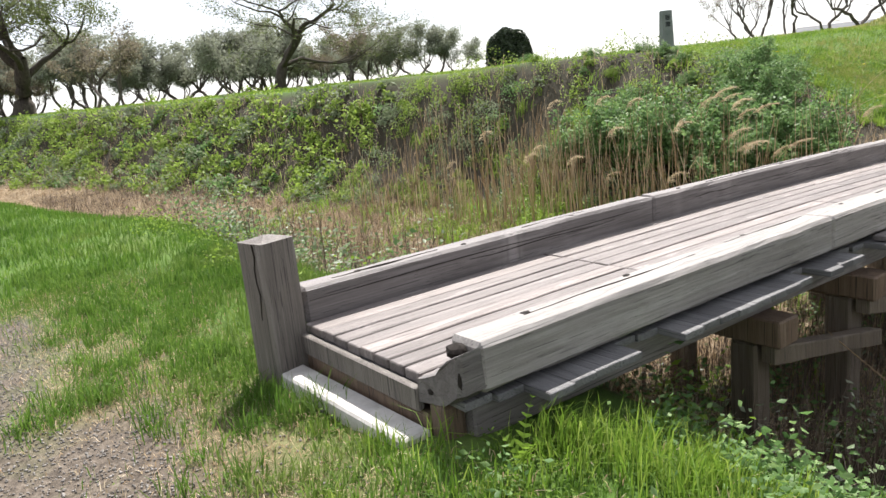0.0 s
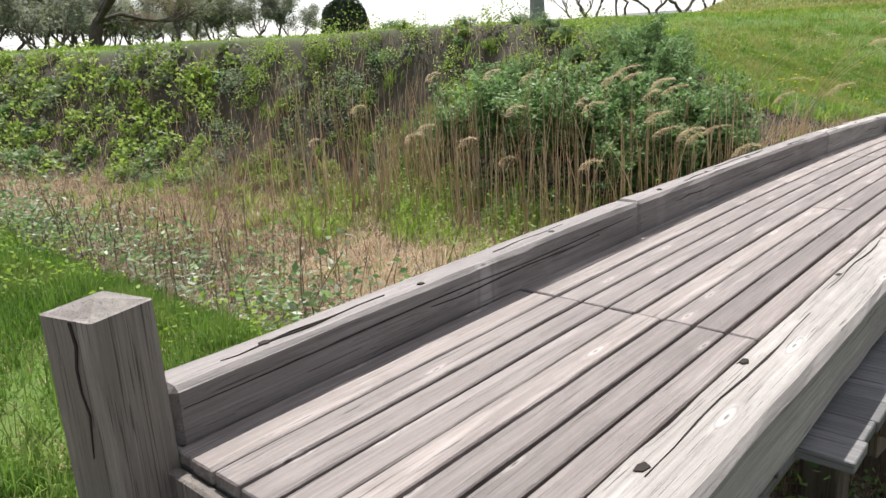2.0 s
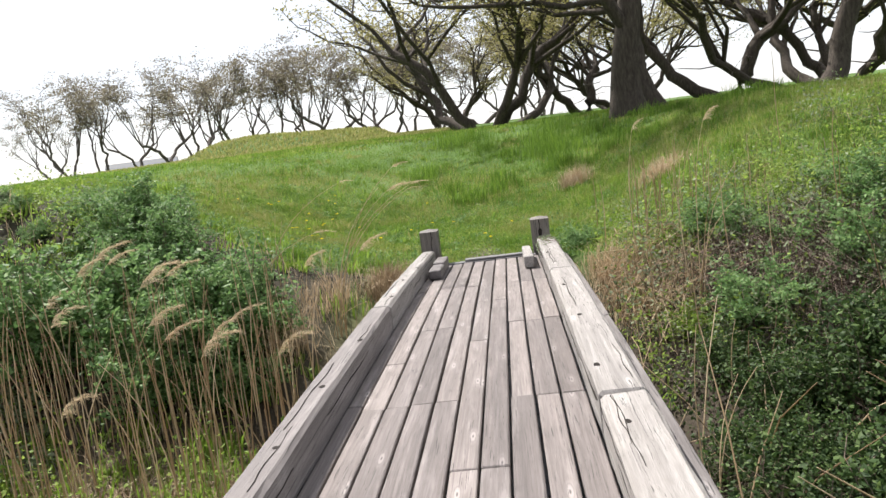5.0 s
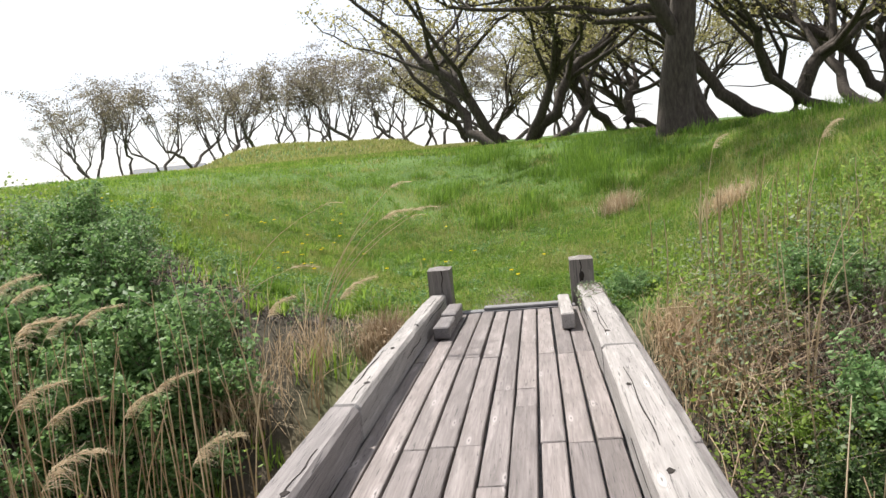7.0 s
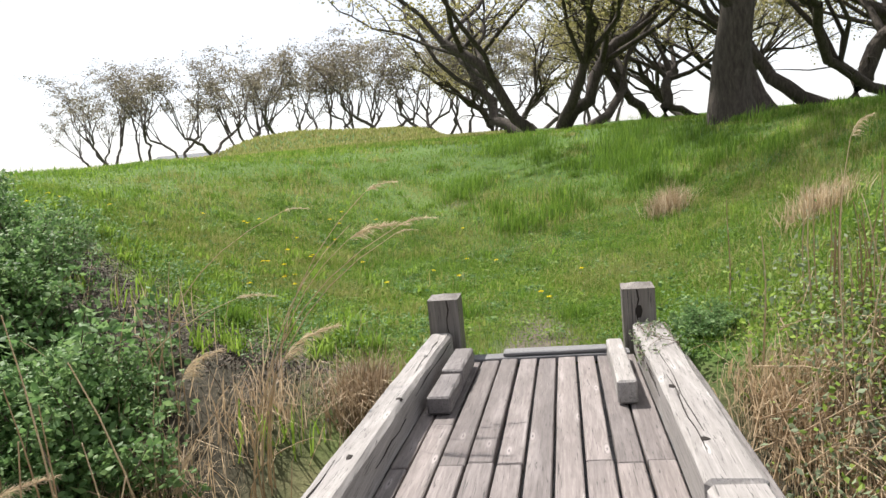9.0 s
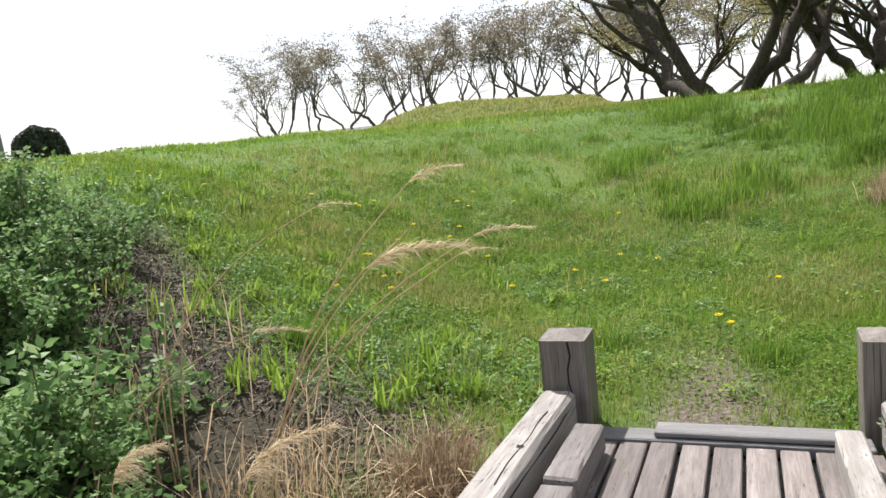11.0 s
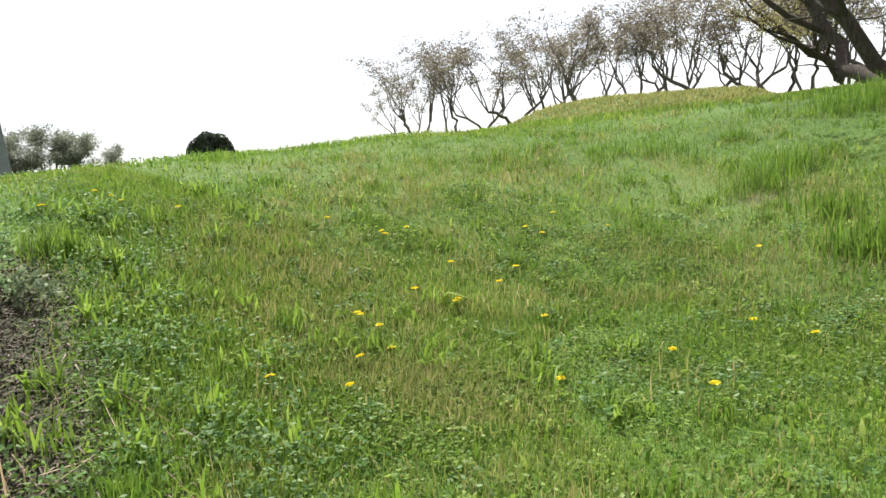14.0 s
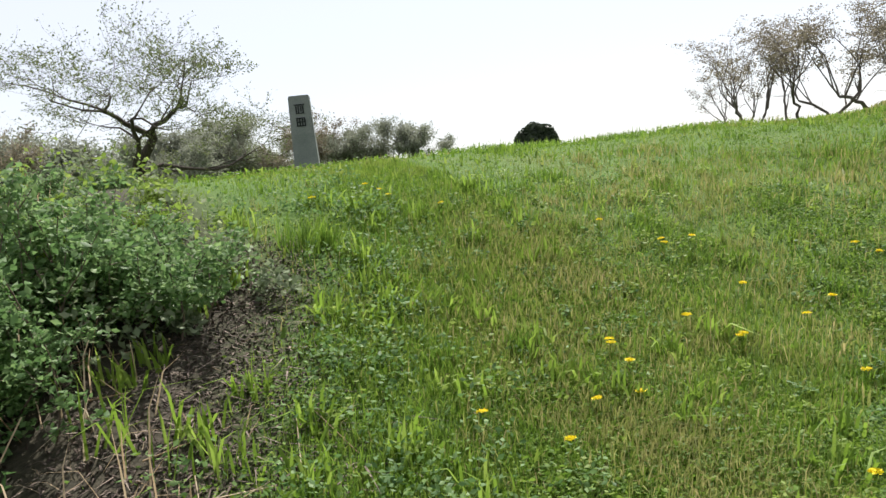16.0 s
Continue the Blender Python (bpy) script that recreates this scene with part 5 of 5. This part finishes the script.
x, y = scatter(22000, -9, -0.95, 1.7, 4.6, lambda x, y: 0.4 + 0.6 * (wave(x, y, 0.6, 71) > 0))
blades("dry_litter", x, y, G.uniform(0.08, 0.3, len(x)), 0.006, twig_mat, 1.3, flat=0.7, label="tangled dark brown twigs on the near bank")
x, y, s = tufts(900, -6.5, -1.0, 3.4, 6.4, lambda x, y: np.exp(-((x + 2.9) / 2.4) ** 2 - ((y - 4.9) / 1.1) ** 2), 70, 0.16)
blades("dry_litter", x, y, G.uniform(0.15, 0.5, len(x)) * s, 0.007, straw_mat, 1.3, flat=0.55, label="bright broken straw heaped on the ditch bed")
# gravel
def pebbles(n, x0, x1, y0, y1, keep):
    px, py = scatter(n, x0, x1, y0, y1, keep)
    ico = bmesh.new()
    bmesh.ops.create_icosphere(ico, subdivisions=1, radius=1.0)
    bv = np.array([v.co for v in ico.verts])
    bf = np.array([[v.index for v in f.verts] for f in ico.faces])
    ico.free()
    m = len(px)
    sz = G.uniform(0.003, 0.009, m)[:, None, None] * np.array([1.2, 1.0, 0.6])[None, None, :] * G.uniform(0.6, 1.3, (m, 1, 3))
    V = bv[None, :, :] * sz * G.uniform(0.75, 1.2, (m, len(bv), 1)) + np.stack([px, py, land(px, py) + 0.004], 1)[:, None, :]
    F = bf[None, :, :] + (np.arange(m) * len(bv))[:, None, None]
    tagged(new("pebbles", mesh_arrays("pebbles", V.reshape(-1, 3), F.reshape(-1, 3), pebble_mat)), "small grey pebbles on the gravel path", "gravel", kind="stuff")


pebble_mat = leaf_material("pebble", (0.08, 0.073, 0.066), (0.17, 0.158, 0.142), (0.33, 0.31, 0.285), 0.0, 0.8)
pebbles(30000, -5, 4, -3, -0.4, lambda x, y: np.clip(gravel_at(x, y) + 0.25, 0, 1))
# broad-leaved herbs on the near bank
cx, cy = scatter(150, -10, -1.1, 1.5, 4.4, lambda x, y: smooth_step(1.4, 2.0, y) * smooth_step(4.7, 3.4, y))
x, y = np.repeat(cx, 60), np.repeat(cy, 60)
d = G.normal(size=(len(x), 3)) * 0.19
m = np.repeat(G.uniform(size=len(cx)) < 0.5, 60)
leafy("broadleaf_herbs", x[m] + d[m, 0], y[m] + d[m, 1], np.abs(d[m, 2]) * 1.8, 0.065, leaf_pale, "broad-leaved herbs with whitish leaves on the ditch bank", "plant", 0.6)
x, y, d = x[~m], y[~m], d[~m]
leafy("broadleaf_herbs", x + d[:, 0], y + d[:, 1], np.abs(d[:, 2]) * 1.8, 0.07, leaf_bush, "dark broad-leaved herbs with pale shining leaves on the ditch bank", "plant", 0.6)
cx, cy = scatter(38, -9, -1.2, 0.6, 1.7, lambda x, y: np.ones_like(x))
x, y = np.repeat(cx, 45), np.repeat(cy, 45)
d = G.normal(size=(len(x), 3)) * 0.1
leafy("broadleaf_herbs", x + d[:, 0], y + d[:, 1], np.abs(d[:, 2]) * 1.6, 0.045, leaf_lime, "bright green leafy herbs along the grass edge", "plant", 0.5)
# the shaded bank under and beside the bridge
side = lambda x, y: smooth_step(1.0, 1.8, y) * smooth_step(6.2, 4.6, y)
for n, per, mt, sz, lb in ((70, 30, leaf_pale, 0.055, "broad-leaved herbs with whitish leaves under the bridge"), (90, 70, leaf_bush, 0.055, "dark broad-leaved herbs under the bridge"), (30, 40, leaf_lime, 0.055, "bright green weeds beside the trestle")):
    cx, cy = scatter(n, -0.8, 4.5, 1.0, 6.2, side)
    x, y = np.repeat(cx, per), np.repeat(cy, per)
    d = G.normal(size=(len(x), 3)) * 0.13
    leafy("broadleaf_herbs", x + d[:, 0], y + d[:, 1], np.abs(d[:, 2]) * 1.5, sz, mt, lb, "plant", 0.5)
x, y = scatter(14000, -1.4, 0.8, 2.0, 8.0, bed)
blades("dry_litter", x, y, G.uniform(0.1, 0.4, len(x)), 0.007, straw_mat, 1.4, flat=0.5, label="flattened straw-coloured dead grass under the bridge")
x, y = scatter(5000, -0.9, 2.4, 2.2, 7.0, bed)
blades("dry_litter", x, y, G.uniform(0.25, 0.6, len(x)), 0.006, twig_mat, 0.5, label="brown dead stalks standing under the bridge")
# Ditch brush with the shade between its plants put into the leaf colour.
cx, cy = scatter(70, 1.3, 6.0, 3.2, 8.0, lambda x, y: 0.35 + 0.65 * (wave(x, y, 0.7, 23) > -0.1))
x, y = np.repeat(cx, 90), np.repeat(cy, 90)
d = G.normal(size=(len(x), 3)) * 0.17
leafy("brush", x + d[:, 0], y + d[:, 1], np.abs(d[:, 2]) * 2.0, 0.05, leaf_bush_shaded, "dense green brush in the ditch beside the bridge, colour darkened for shade", "brush", 0.3)
cx, cy = scatter(150, 0.95, 3.8, -0.3, 2.2, lambda x, y: off_bridge(x, y) * (0.25 + 0.75 * smooth_step(0.3, 0.8, y)))
x, y = np.repeat(cx, 60), np.repeat(cy, 60)
d = G.normal(size=(len(x), 3)) * 0.08
leafy("broadleaf_herbs", x + d[:, 0], y + d[:, 1], np.abs(d[:, 2]) * 1.2, 0.04, leaf_bush, "low dark green weeds along the grass edge", "plant", 0.5)
lines = []
for k in range(90):
    sx, sy = G.uniform(1.5, 4.4), G.uniform(3.0, 7.6)
    a, ln = G.uniform(0, 6.3), G.uniform(0.6, 1.7)
    z0 = surface(sx, sy)
    lines.append(([(sx, sy, z0), (sx + math.cos(a) * ln * 0.35, sy + math.sin(a) * ln * 0.35, z0 + ln * 0.45), (sx + math.cos(a) * ln * 0.75, sy + math.sin(a) * ln * 0.75, z0 + ln * 0.75)], [0.007, 0.006, 0.003], 4))
tagged(new("leaning_reeds", tubes("leaning_reeds", lines, straw_mat)), "pale dead reed stems leaning over the brush", "reeds", kind="stuff")
# bare upright stalks
lines = []
for k in range(260):
    sx, sy = G.uniform(-11, -1.2), G.uniform(1.8, 5.2)
    z, h = surface(sx, sy), G.uniform(0.45, 1.0)
    lines.append(([(sx, sy, z - 0.03), (sx + G.normal(0, 0.05), sy + G.normal(0, 0.04), z + h * 0.5), (sx + G.normal(0, 0.12), sy + G.normal(0, 0.1), z + h)], [0.006, 0.005, 0.003], 4))
tagged(new("bare_stalks", tubes("bare_stalks", lines, twig_mat)), "thin bare dark stalks standing in the ditch", "plant", kind="stuff")


# ---- reeds ----
def reed_line(sx, sy, h, lean, z=None, segs=7, side=None):
    z = surface(sx, sy) if z is None else z
    a = G.uniform(0, 2 * math.pi) if side is None else side
    pts = []
    for k in range(segs):
        f = k / (segs - 1)
        b = lean * h * f ** 2.2
        j = 0.012 * h * math.sin(5 * f + a)
        pts.append((sx + math.cos(a) * b + j, sy + math.sin(a) * b - j, z - 0.04 + h * (f - 0.25 * lean * f ** 3)))
    return np.array(pts)


def plume_strands(tip_pts, size, strands):
    """Soft one-sided seed plume hanging downwind from the top of a stem."""
    n = strands
    f = G.uniform(0, 1, n)
    idx = f * (len(tip_pts) - 1)
    i0 = np.clip(idx.astype(int), 0, len(tip_pts) - 2)
    fr = (idx - i0)[:, None]
    base = tip_pts[i0] * (1 - fr) + tip_pts[i0 + 1] * fr
    ln = size * G.uniform(0.5, 1.0, n) * (1.05 - 0.55 * f)
    d = np.stack([0.8 + G.normal(0, 0.25, n), 0.3 + G.normal(0, 0.3, n), 0.25 + G.normal(0, 0.2, n)], 1)
    d /= np.linalg.norm(d, axis=1)[:, None]
    mid = base + d * (ln * 0.55)[:, None]
    end = base + d * ln[:, None] - np.array([[0, 0, 0.4]]) * ln[:, None] * G.uniform(0.5, 1.3, n)[:, None]
    wv = np.cross(d, G.normal(size=(n, 3)))
    wv /= np.linalg.norm(wv, axis=1)[:, None] + 1e-9
    wv *= 0.0012
    P = np.stack([base - wv * 0.5, base + wv * 0.5, mid + wv, mid - wv, end], 1).reshape(-1, 3)
    i = np.arange(n)[:, None] * 5
    T = np.concatenate([i + np.array([[0, 1, 2]]), i + np.array([[0, 2, 3]]), i + np.array([[3, 2, 4]])])
    return P, T


def reed_bed(n, x0, x1, y0, y1, h0, h1, plumed, keep):
    lines, PV, PT, base = [], [], [], 0
    rx, ry = scatter(n, x0, x1, y0, y1, keep)
    for sx, sy in zip(rx, ry):
        h = G.uniform(h0, h1)
        pts = reed_line(sx, sy, h, abs(G.normal(0, 0.13)))
        lines.append((pts, np.linspace(0.0095, 0.0035, len(pts)), 3))
        if G.uniform() < plumed:
            top = np.array([pts[-1], pts[-1] + np.array([0.05, 0.01, 0.1]), pts[-1] + np.array([0.16, 0.04, 0.15]), pts[-1] + np.array([0.28, 0.07, 0.14])])
            P, T = plume_strands(top, 0.19, 150)
            PV.append(P), PT.append(T + base)
            base += len(P)
    tagged(new("reeds", tubes("reeds", lines, straw_mat)), "tall dry tan reed stems standing in the ditch", "reeds", kind="stuff")
    if PV:
        tagged(new("reed_plumes", mesh_arrays("reed_plumes", np.concatenate(PV), np.concatenate(PT), plume_mat)), "soft tan seed plumes on top of the reeds", "reeds", kind="stuff")


reed_bed(360, -8.5, -1.6, 6.6, 9.0, 0.9, 2.1, 0.03, lambda x, y: np.ones_like(x))
reed_bed(220, -12, -7, 6.2, 9.4, 0.7, 1.3, 0.02, lambda x, y: np.ones_like(x))
reed_bed(24, 1.4, 4.5, 7.5, 12.5, 0.7, 1.6, 0.04, lambda x, y: np.ones_like(x))
reed_bed(30, 1.9, 3.0, 10.6, 12.0, 0.6, 1.1, 0.0, lambda x, y: np.ones_like(x))


def plume_grass(x, y, stems, label):
    """A clump of arching stems, some with plumes; stems: (height, lean, direction in degrees, plume size)."""
    ob = thing("plume_grass", x, y, surface(x, y), label, "grass", "plumed grasses by the bridge")
    for h, lean, ang, plume in stems:
        pts = reed_line(G.normal(0, 0.05), G.normal(0, 0.05), h, lean, 0.0, 10, radians(ang))
        st = new("stem", tubes("stem", [(pts, np.linspace(0.0062, 0.0022, 10), 5)], straw_mat))
        st.parent = ob
        if plume:
            e = pts[-1] - pts[-2]
            e /= np.linalg.norm(e)
            top = np.array([pts[-1] + e * plume * q + np.array([0.3, 0.1, -0.25]) * plume * q * q for q in (0, 0.4, 0.8, 1.2, 1.6)])
            P, T = plume_strands(top, plume * 0.8, int(40 + 900 * plume * min(1.0, plume / 0.15)))
            pl = new("plume", mesh_arrays("plume", P, T, plume_mat))
            pl.parent = ob
    return ob


PG = "dry tan plume grass with arching stems beside the bridge"


def reach(bx, by, tx, ty, tz, plume):
    """A stem that arches from its base to the height tz over (tx, ty)."""
    far = math.hypot(tx - bx, ty - by)
    h = tz - surface(bx, by) + 0.25 * far + 0.04
    return (h, far / h, math.degrees(math.atan2(ty - by, tx - bx)), plume)


plume_grass(-1.78, 10.06, (reach(-1.78, 10.06, -0.95, 10.14, 1.12, 0.1), reach(-1.78, 10.06, -0.68, 10.3, 0.9, 0.1), reach(-1.78, 10.06, -1.18, 10.7, 0.88, 0.0), reach(-1.78, 10.06, -0.75, 10.2, 0.85, 0.06), reach(-1.78, 10.06, -0.95, 9.75, 0.88, 0.18), (1.0, 0.15, 60, 0.0), (0.85, 0.1, 200, 0.0), (0.5, 0.9, 15, 0.0)), PG)
plume_grass(-2.7, 10.6, (reach(-2.7, 10.6, -1.62, 10.77, 1.0, 0.08), (1.1, 0.12, 60, 0.0), (1.0, 0.1, 200, 0.0), (0.9, 0.16, 120, 0.0), (1.2, 0.08, 20, 0.0), (0.7, 0.3, 170, 0.0)), PG)
plume_grass(-3.0, 10.3, ((1.2, 0.75, 22, 0.12), (1.2, 0.2, 10, 0.0), (1.0, 0.4, 200, 0.0)), PG)
plume_grass(-2.3, 9.6, (reach(-2.3, 9.6, -2.1, 9.5, 0.16, 0.19), (1.0, 0.4, 30, 0.0), (0.9, 0.6, 60, 0.0), (1.1, 0.2, 100, 0.0), (0.9, 0.9, 200, 0.0)), PG)
plume_grass(-1.7, 9.4, (reach(-1.7, 9.4, -1.4, 9.5, 0.28, 0.2), (0.7, 0.8, 10, 0.0), (0.8, 0.5, 160, 0.0)), PG)
plume_grass(-2.9, 8.4, ((1.35, 0.3, 30, 0.2), (1.2, 0.15, 10, 0.18), (1.1, 0.4, 190, 0.0)), PG)
plume_grass(-3.3, 7.6, ((1.7, 0.25, 10, 0.2), (1.5, 0.3, 40, 0.2), (1.3, 0.2, 150, 0.0)), PG)
plume_grass(-3.8, 8.8, ((1.7, 0.3, 15, 0.2), (1.55, 0.2, 60, 0.18)), PG)
plume_grass(-4.6, 9.0, ((1.8, 0.3, 20, 0.22), (1.6, 0.2, 0, 0.2), (1.7, 0.3, 40, 0.18)), PG)
plume_grass(2.25, 9.4, ((2.1, 0.12, 20, 0.14), (1.7, 0.35, 25, 0.0), (1.3, 0.5, 30, 0.0)), PG)
plume_grass(1.75, 10.2, ((1.9, 0.1, 40, 0.12), (1.4, 0.2, 20, 0.0), (0.9, 0.6, 10, 0.0)), PG)
plume_grass(1.5, 6.2, ((1.5, 0.2, 70, 0.0), (1.2, 0.5, 40, 0.0), (1.1, 0.7, 60, 0.0)), PG)


def straw_clump(x, y, n, h, spread, label, brown=False):
    px, py = x + G.normal(0, spread, n), y + G.normal(0, spread, n)
    a = np.arctan2(py - y, px - x)
    ob = blades("straw_tuft", px, py, G.uniform(0.5, 1.1, n) * h, 0.007, litter_mat if brown else straw_mat, 0.7, label=label)
    return ob


straw_clump(-1.28, 10.75, 900, 0.48, 0.12, "bushy tuft of dry brown grass beside the bridge", True)
straw_clump(-2.5, 9.8, 350, 0.6, 0.2, "bushy tuft of dry tan grass in the ditch")
straw_clump(-2.0, 10.6, 260, 0.4, 0.2, "bushy tuft of dry tan grass in the ditch")
straw_clump(1.78, 17.6, 700, 0.5, 0.14, "pale tuft of dry grass on the slope")
straw_clump(2.9, 14.3, 600, 0.4, 0.18, "pale tuft of dry grass on the slope")
straw_clump(1.65, 10.6, 1300, 0.32, 0.22, "mat of dry broken reeds beside the bridge")
straw_clump(1.8, 10.0, 1200, 0.34, 0.26, "mat of dry broken reeds beside the bridge")
# fallen reeds
lines = []
for k in range(420):
    sx, sy = (1.85 + G.normal(0, 0.35), 9.9 + G.normal(0, 0.6)) if k % 4 else (3.2 + G.normal(0, 0.9), 6.8 + G.normal(0, 1.2))
    if sx < 1.2 or (k % 4 and sy < 9.3):
        continue
    a, ln = G.uniform(-2.2, 1.6), G.uniform(0.15, 0.8)
    ex, ey = sx + math.cos(a) * ln, sy + math.sin(a) * ln
    lines.append(([(sx, sy, surface(sx, sy) + G.uniform(0.02, 0.25)), ((sx + ex) / 2, (sy + ey) / 2, surface((sx + ex) / 2, (sy + ey) / 2) + G.uniform(0.1, 0.28)), (ex, ey, surface(ex, ey) + G.uniform(0.02, 0.4))], [0.006, 0.005, 0.003], 4))
for k in range(22):
    sx, sy = -3.4 + G.normal(0, 0.7), 11.8 + G.normal(0, 0.35)
    a, ln = G.uniform(0, 6.3), G.uniform(0.1, 0.4)
    ex, ey = sx + math.cos(a) * ln, sy + math.sin(a) * ln
    lines.append(([(sx, sy, surface(sx, sy) + 0.02), (ex, ey, surface(ex, ey) + G.uniform(0.02, 0.1))], [0.004, 0.002], 4))
tagged(new("fallen_reeds", tubes("fallen_reeds", lines, straw_mat)), "fallen broken reed stems lying across the bank", "reeds", kind="stuff")
x, y = scatter(42000, -5.8, -1.2, 10.6, 13.8, lambda x, y: np.exp(-((y - 11.75 - 0.42 * (-x - 2.6)) / 0.65) ** 2))
blades("dead_stems", x, y, G.uniform(0.02, 0.07, len(x)), 0.014, humus_mat, 1.8, flat=0.6, label="dead brown litter at the foot of the bush")
x, y = scatter(500, -5.0, -1.4, 10.6, 13.2, lambda x, y: np.exp(-((y - 11.5 - 0.42 * (-x - 2.6)) / 0.5) ** 2))
blades("dead_stems", x, y, G.uniform(0.06, 0.2, len(x)), 0.006, litter_mat, 1.8, flat=0.4, label="pale broken twigs on the dark litter")


# leafy weeds along the foot of the bushes and in the meadow
def weed_line(x, y):
    return np.exp(-((y - 12.65 - 0.42 * (-x - 2.6)) / 0.5) ** 2)


cx, cy = scatter(340, -7, -1.4, 11.0, 14.5, lambda x, y: np.clip(weed_line(x, y) + 0.18 * weed_line(x, y + 1.0), 0, 1))
x, y = np.repeat(cx, 60), np.repeat(cy, 60)
d = G.normal(size=(len(x), 3)) * 0.075
leafy("weeds", x + d[:, 0], y + d[:, 1], np.abs(d[:, 2]) * 1.3, 0.036, leaf_bush, "low leafy green weeds at the foot of the bushes", "plant", 0.5)
cx, cy = scatter(150, -6.5, -1.4, 11.2, 15.5, lambda x, y: 0.3 + weed_line(x, y))
x, y = np.repeat(cx, 26), np.repeat(cy, 26)
d = G.normal(size=(len(x), 3)) * 0.06
blades("weeds", x + d[:, 0], y + d[:, 1], G.uniform(0.08, 0.24, len(x)), 0.02, leaf_lime, 0.6, label="bright green broad shoots in the meadow")
x, y = scatter(60000, -8, -2.4, 12.0, 15.5, lambda x, y: 0.9 * smooth_step(-0.2, 0.4, y - 12.45 - 0.42 * (-x - 2.6)))
blades("meadow_grass", x, y, G.uniform(0.04, 0.12, len(x)), 0.006, grass_mat, 0.5, label=FIELD_L)


# ---- fern by the bridge ----
def fern(x, y):
    ob = thing("fern", x, y, surface(x, y), "young yellow-green fern beside the bridge", "fern")
    for ang, h, lean in ((100, 0.34, 0.3), (-10, 0.26, 0.7), (200, 0.22, 0.6)):
        line = reed_line(0, 0, h, lean, 0.0, 9, radians(ang))
        fr = new("frond", tubes("frond", [(line, np.linspace(0.003, 0.001, 9), 4)], leaf_lime))
        fr.parent = ob
        for k in range(2, 9):
            for sgn in (-1, 1):
                bm = bmesh.new()
                p = Vector(line[k])
                s = 0.07 * (1.1 - k / 9)
                d = Vector((math.cos(radians(ang + 90 * sgn)), math.sin(radians(ang + 90 * sgn)), 0.35)) * s
                t = Vector(line[k] - line[k - 1]).normalized() * s * 0.22
                vs = [bm.verts.new(q) for q in (p - t, p + d * 0.6 - t * 0.6, p + d, p + d * 0.5 + t, p + t)]
                bm.faces.new(vs)
                part("leaflet", bm, leaf_lime, fr)
    return ob


fern(1.13, 0.08)


# ---- creeper on the kerb and weeds at the far posts ----
def creeper():
    rng = np.random.default_rng(64)
    ob = thing("creeper", 0.8, 11.3, -0.1, "thin creeping vine with small brown-green leaves over the pale kerb", "vine")
    lines, pts = [], []
    for k in range(9):
        p = np.array([rng.uniform(-0.12, 0.1), 0.02, rng.uniform(-0.15, 0.03)])
        d = np.array([rng.normal(0, 0.35), -1.0, 0.0])
        line = [p]
        for q in range(9):
            d = d + np.array([rng.normal(0, 0.35), rng.normal(0, 0.1), 0])
            p = p + d / np.linalg.norm(d) * rng.uniform(0.07, 0.15)
            p[0] = np.clip(p[0], -0.14, 0.12)
            yy = 11.3 + p[1]
            p[2] = 0.1 + 0.212 + float(deck_z(yy)) + rng.uniform(0, 0.012) if abs(p[0]) < 0.11 else 0.1 + rng.uniform(0.08, 0.2) + float(deck_z(yy))
            line.append(p.copy())
            pts.extend([p + rng.normal(size=3) * 0.014 + np.array([0, 0, 0.012]) for u in range(3)])
        lines.append((line, np.linspace(0.004, 0.0015, len(line)), 4))
    st = new("stem", tubes("stem", lines, twig_mat))
    st.parent = ob
    lf = new("leaves", cards("leaves", np.array(pts), 0.03, leaf_sage, rng, 0.5, 0.0, 1.0))
    lf.parent = ob
    return ob


creeper()
for wx, wy in ((0.98, 11.55), (1.05, 11.3), (-0.95, 11.6), (1.1, 11.75)):
    d = G.normal(size=(150, 3)) * 0.1
    leafy("weeds", wx + d[:, 0], wy + d[:, 1], np.abs(d[:, 2]) * 2.4, 0.045, leaf_bush, "leafy green weeds at the foot of the bridge posts", "plant", 0.5)
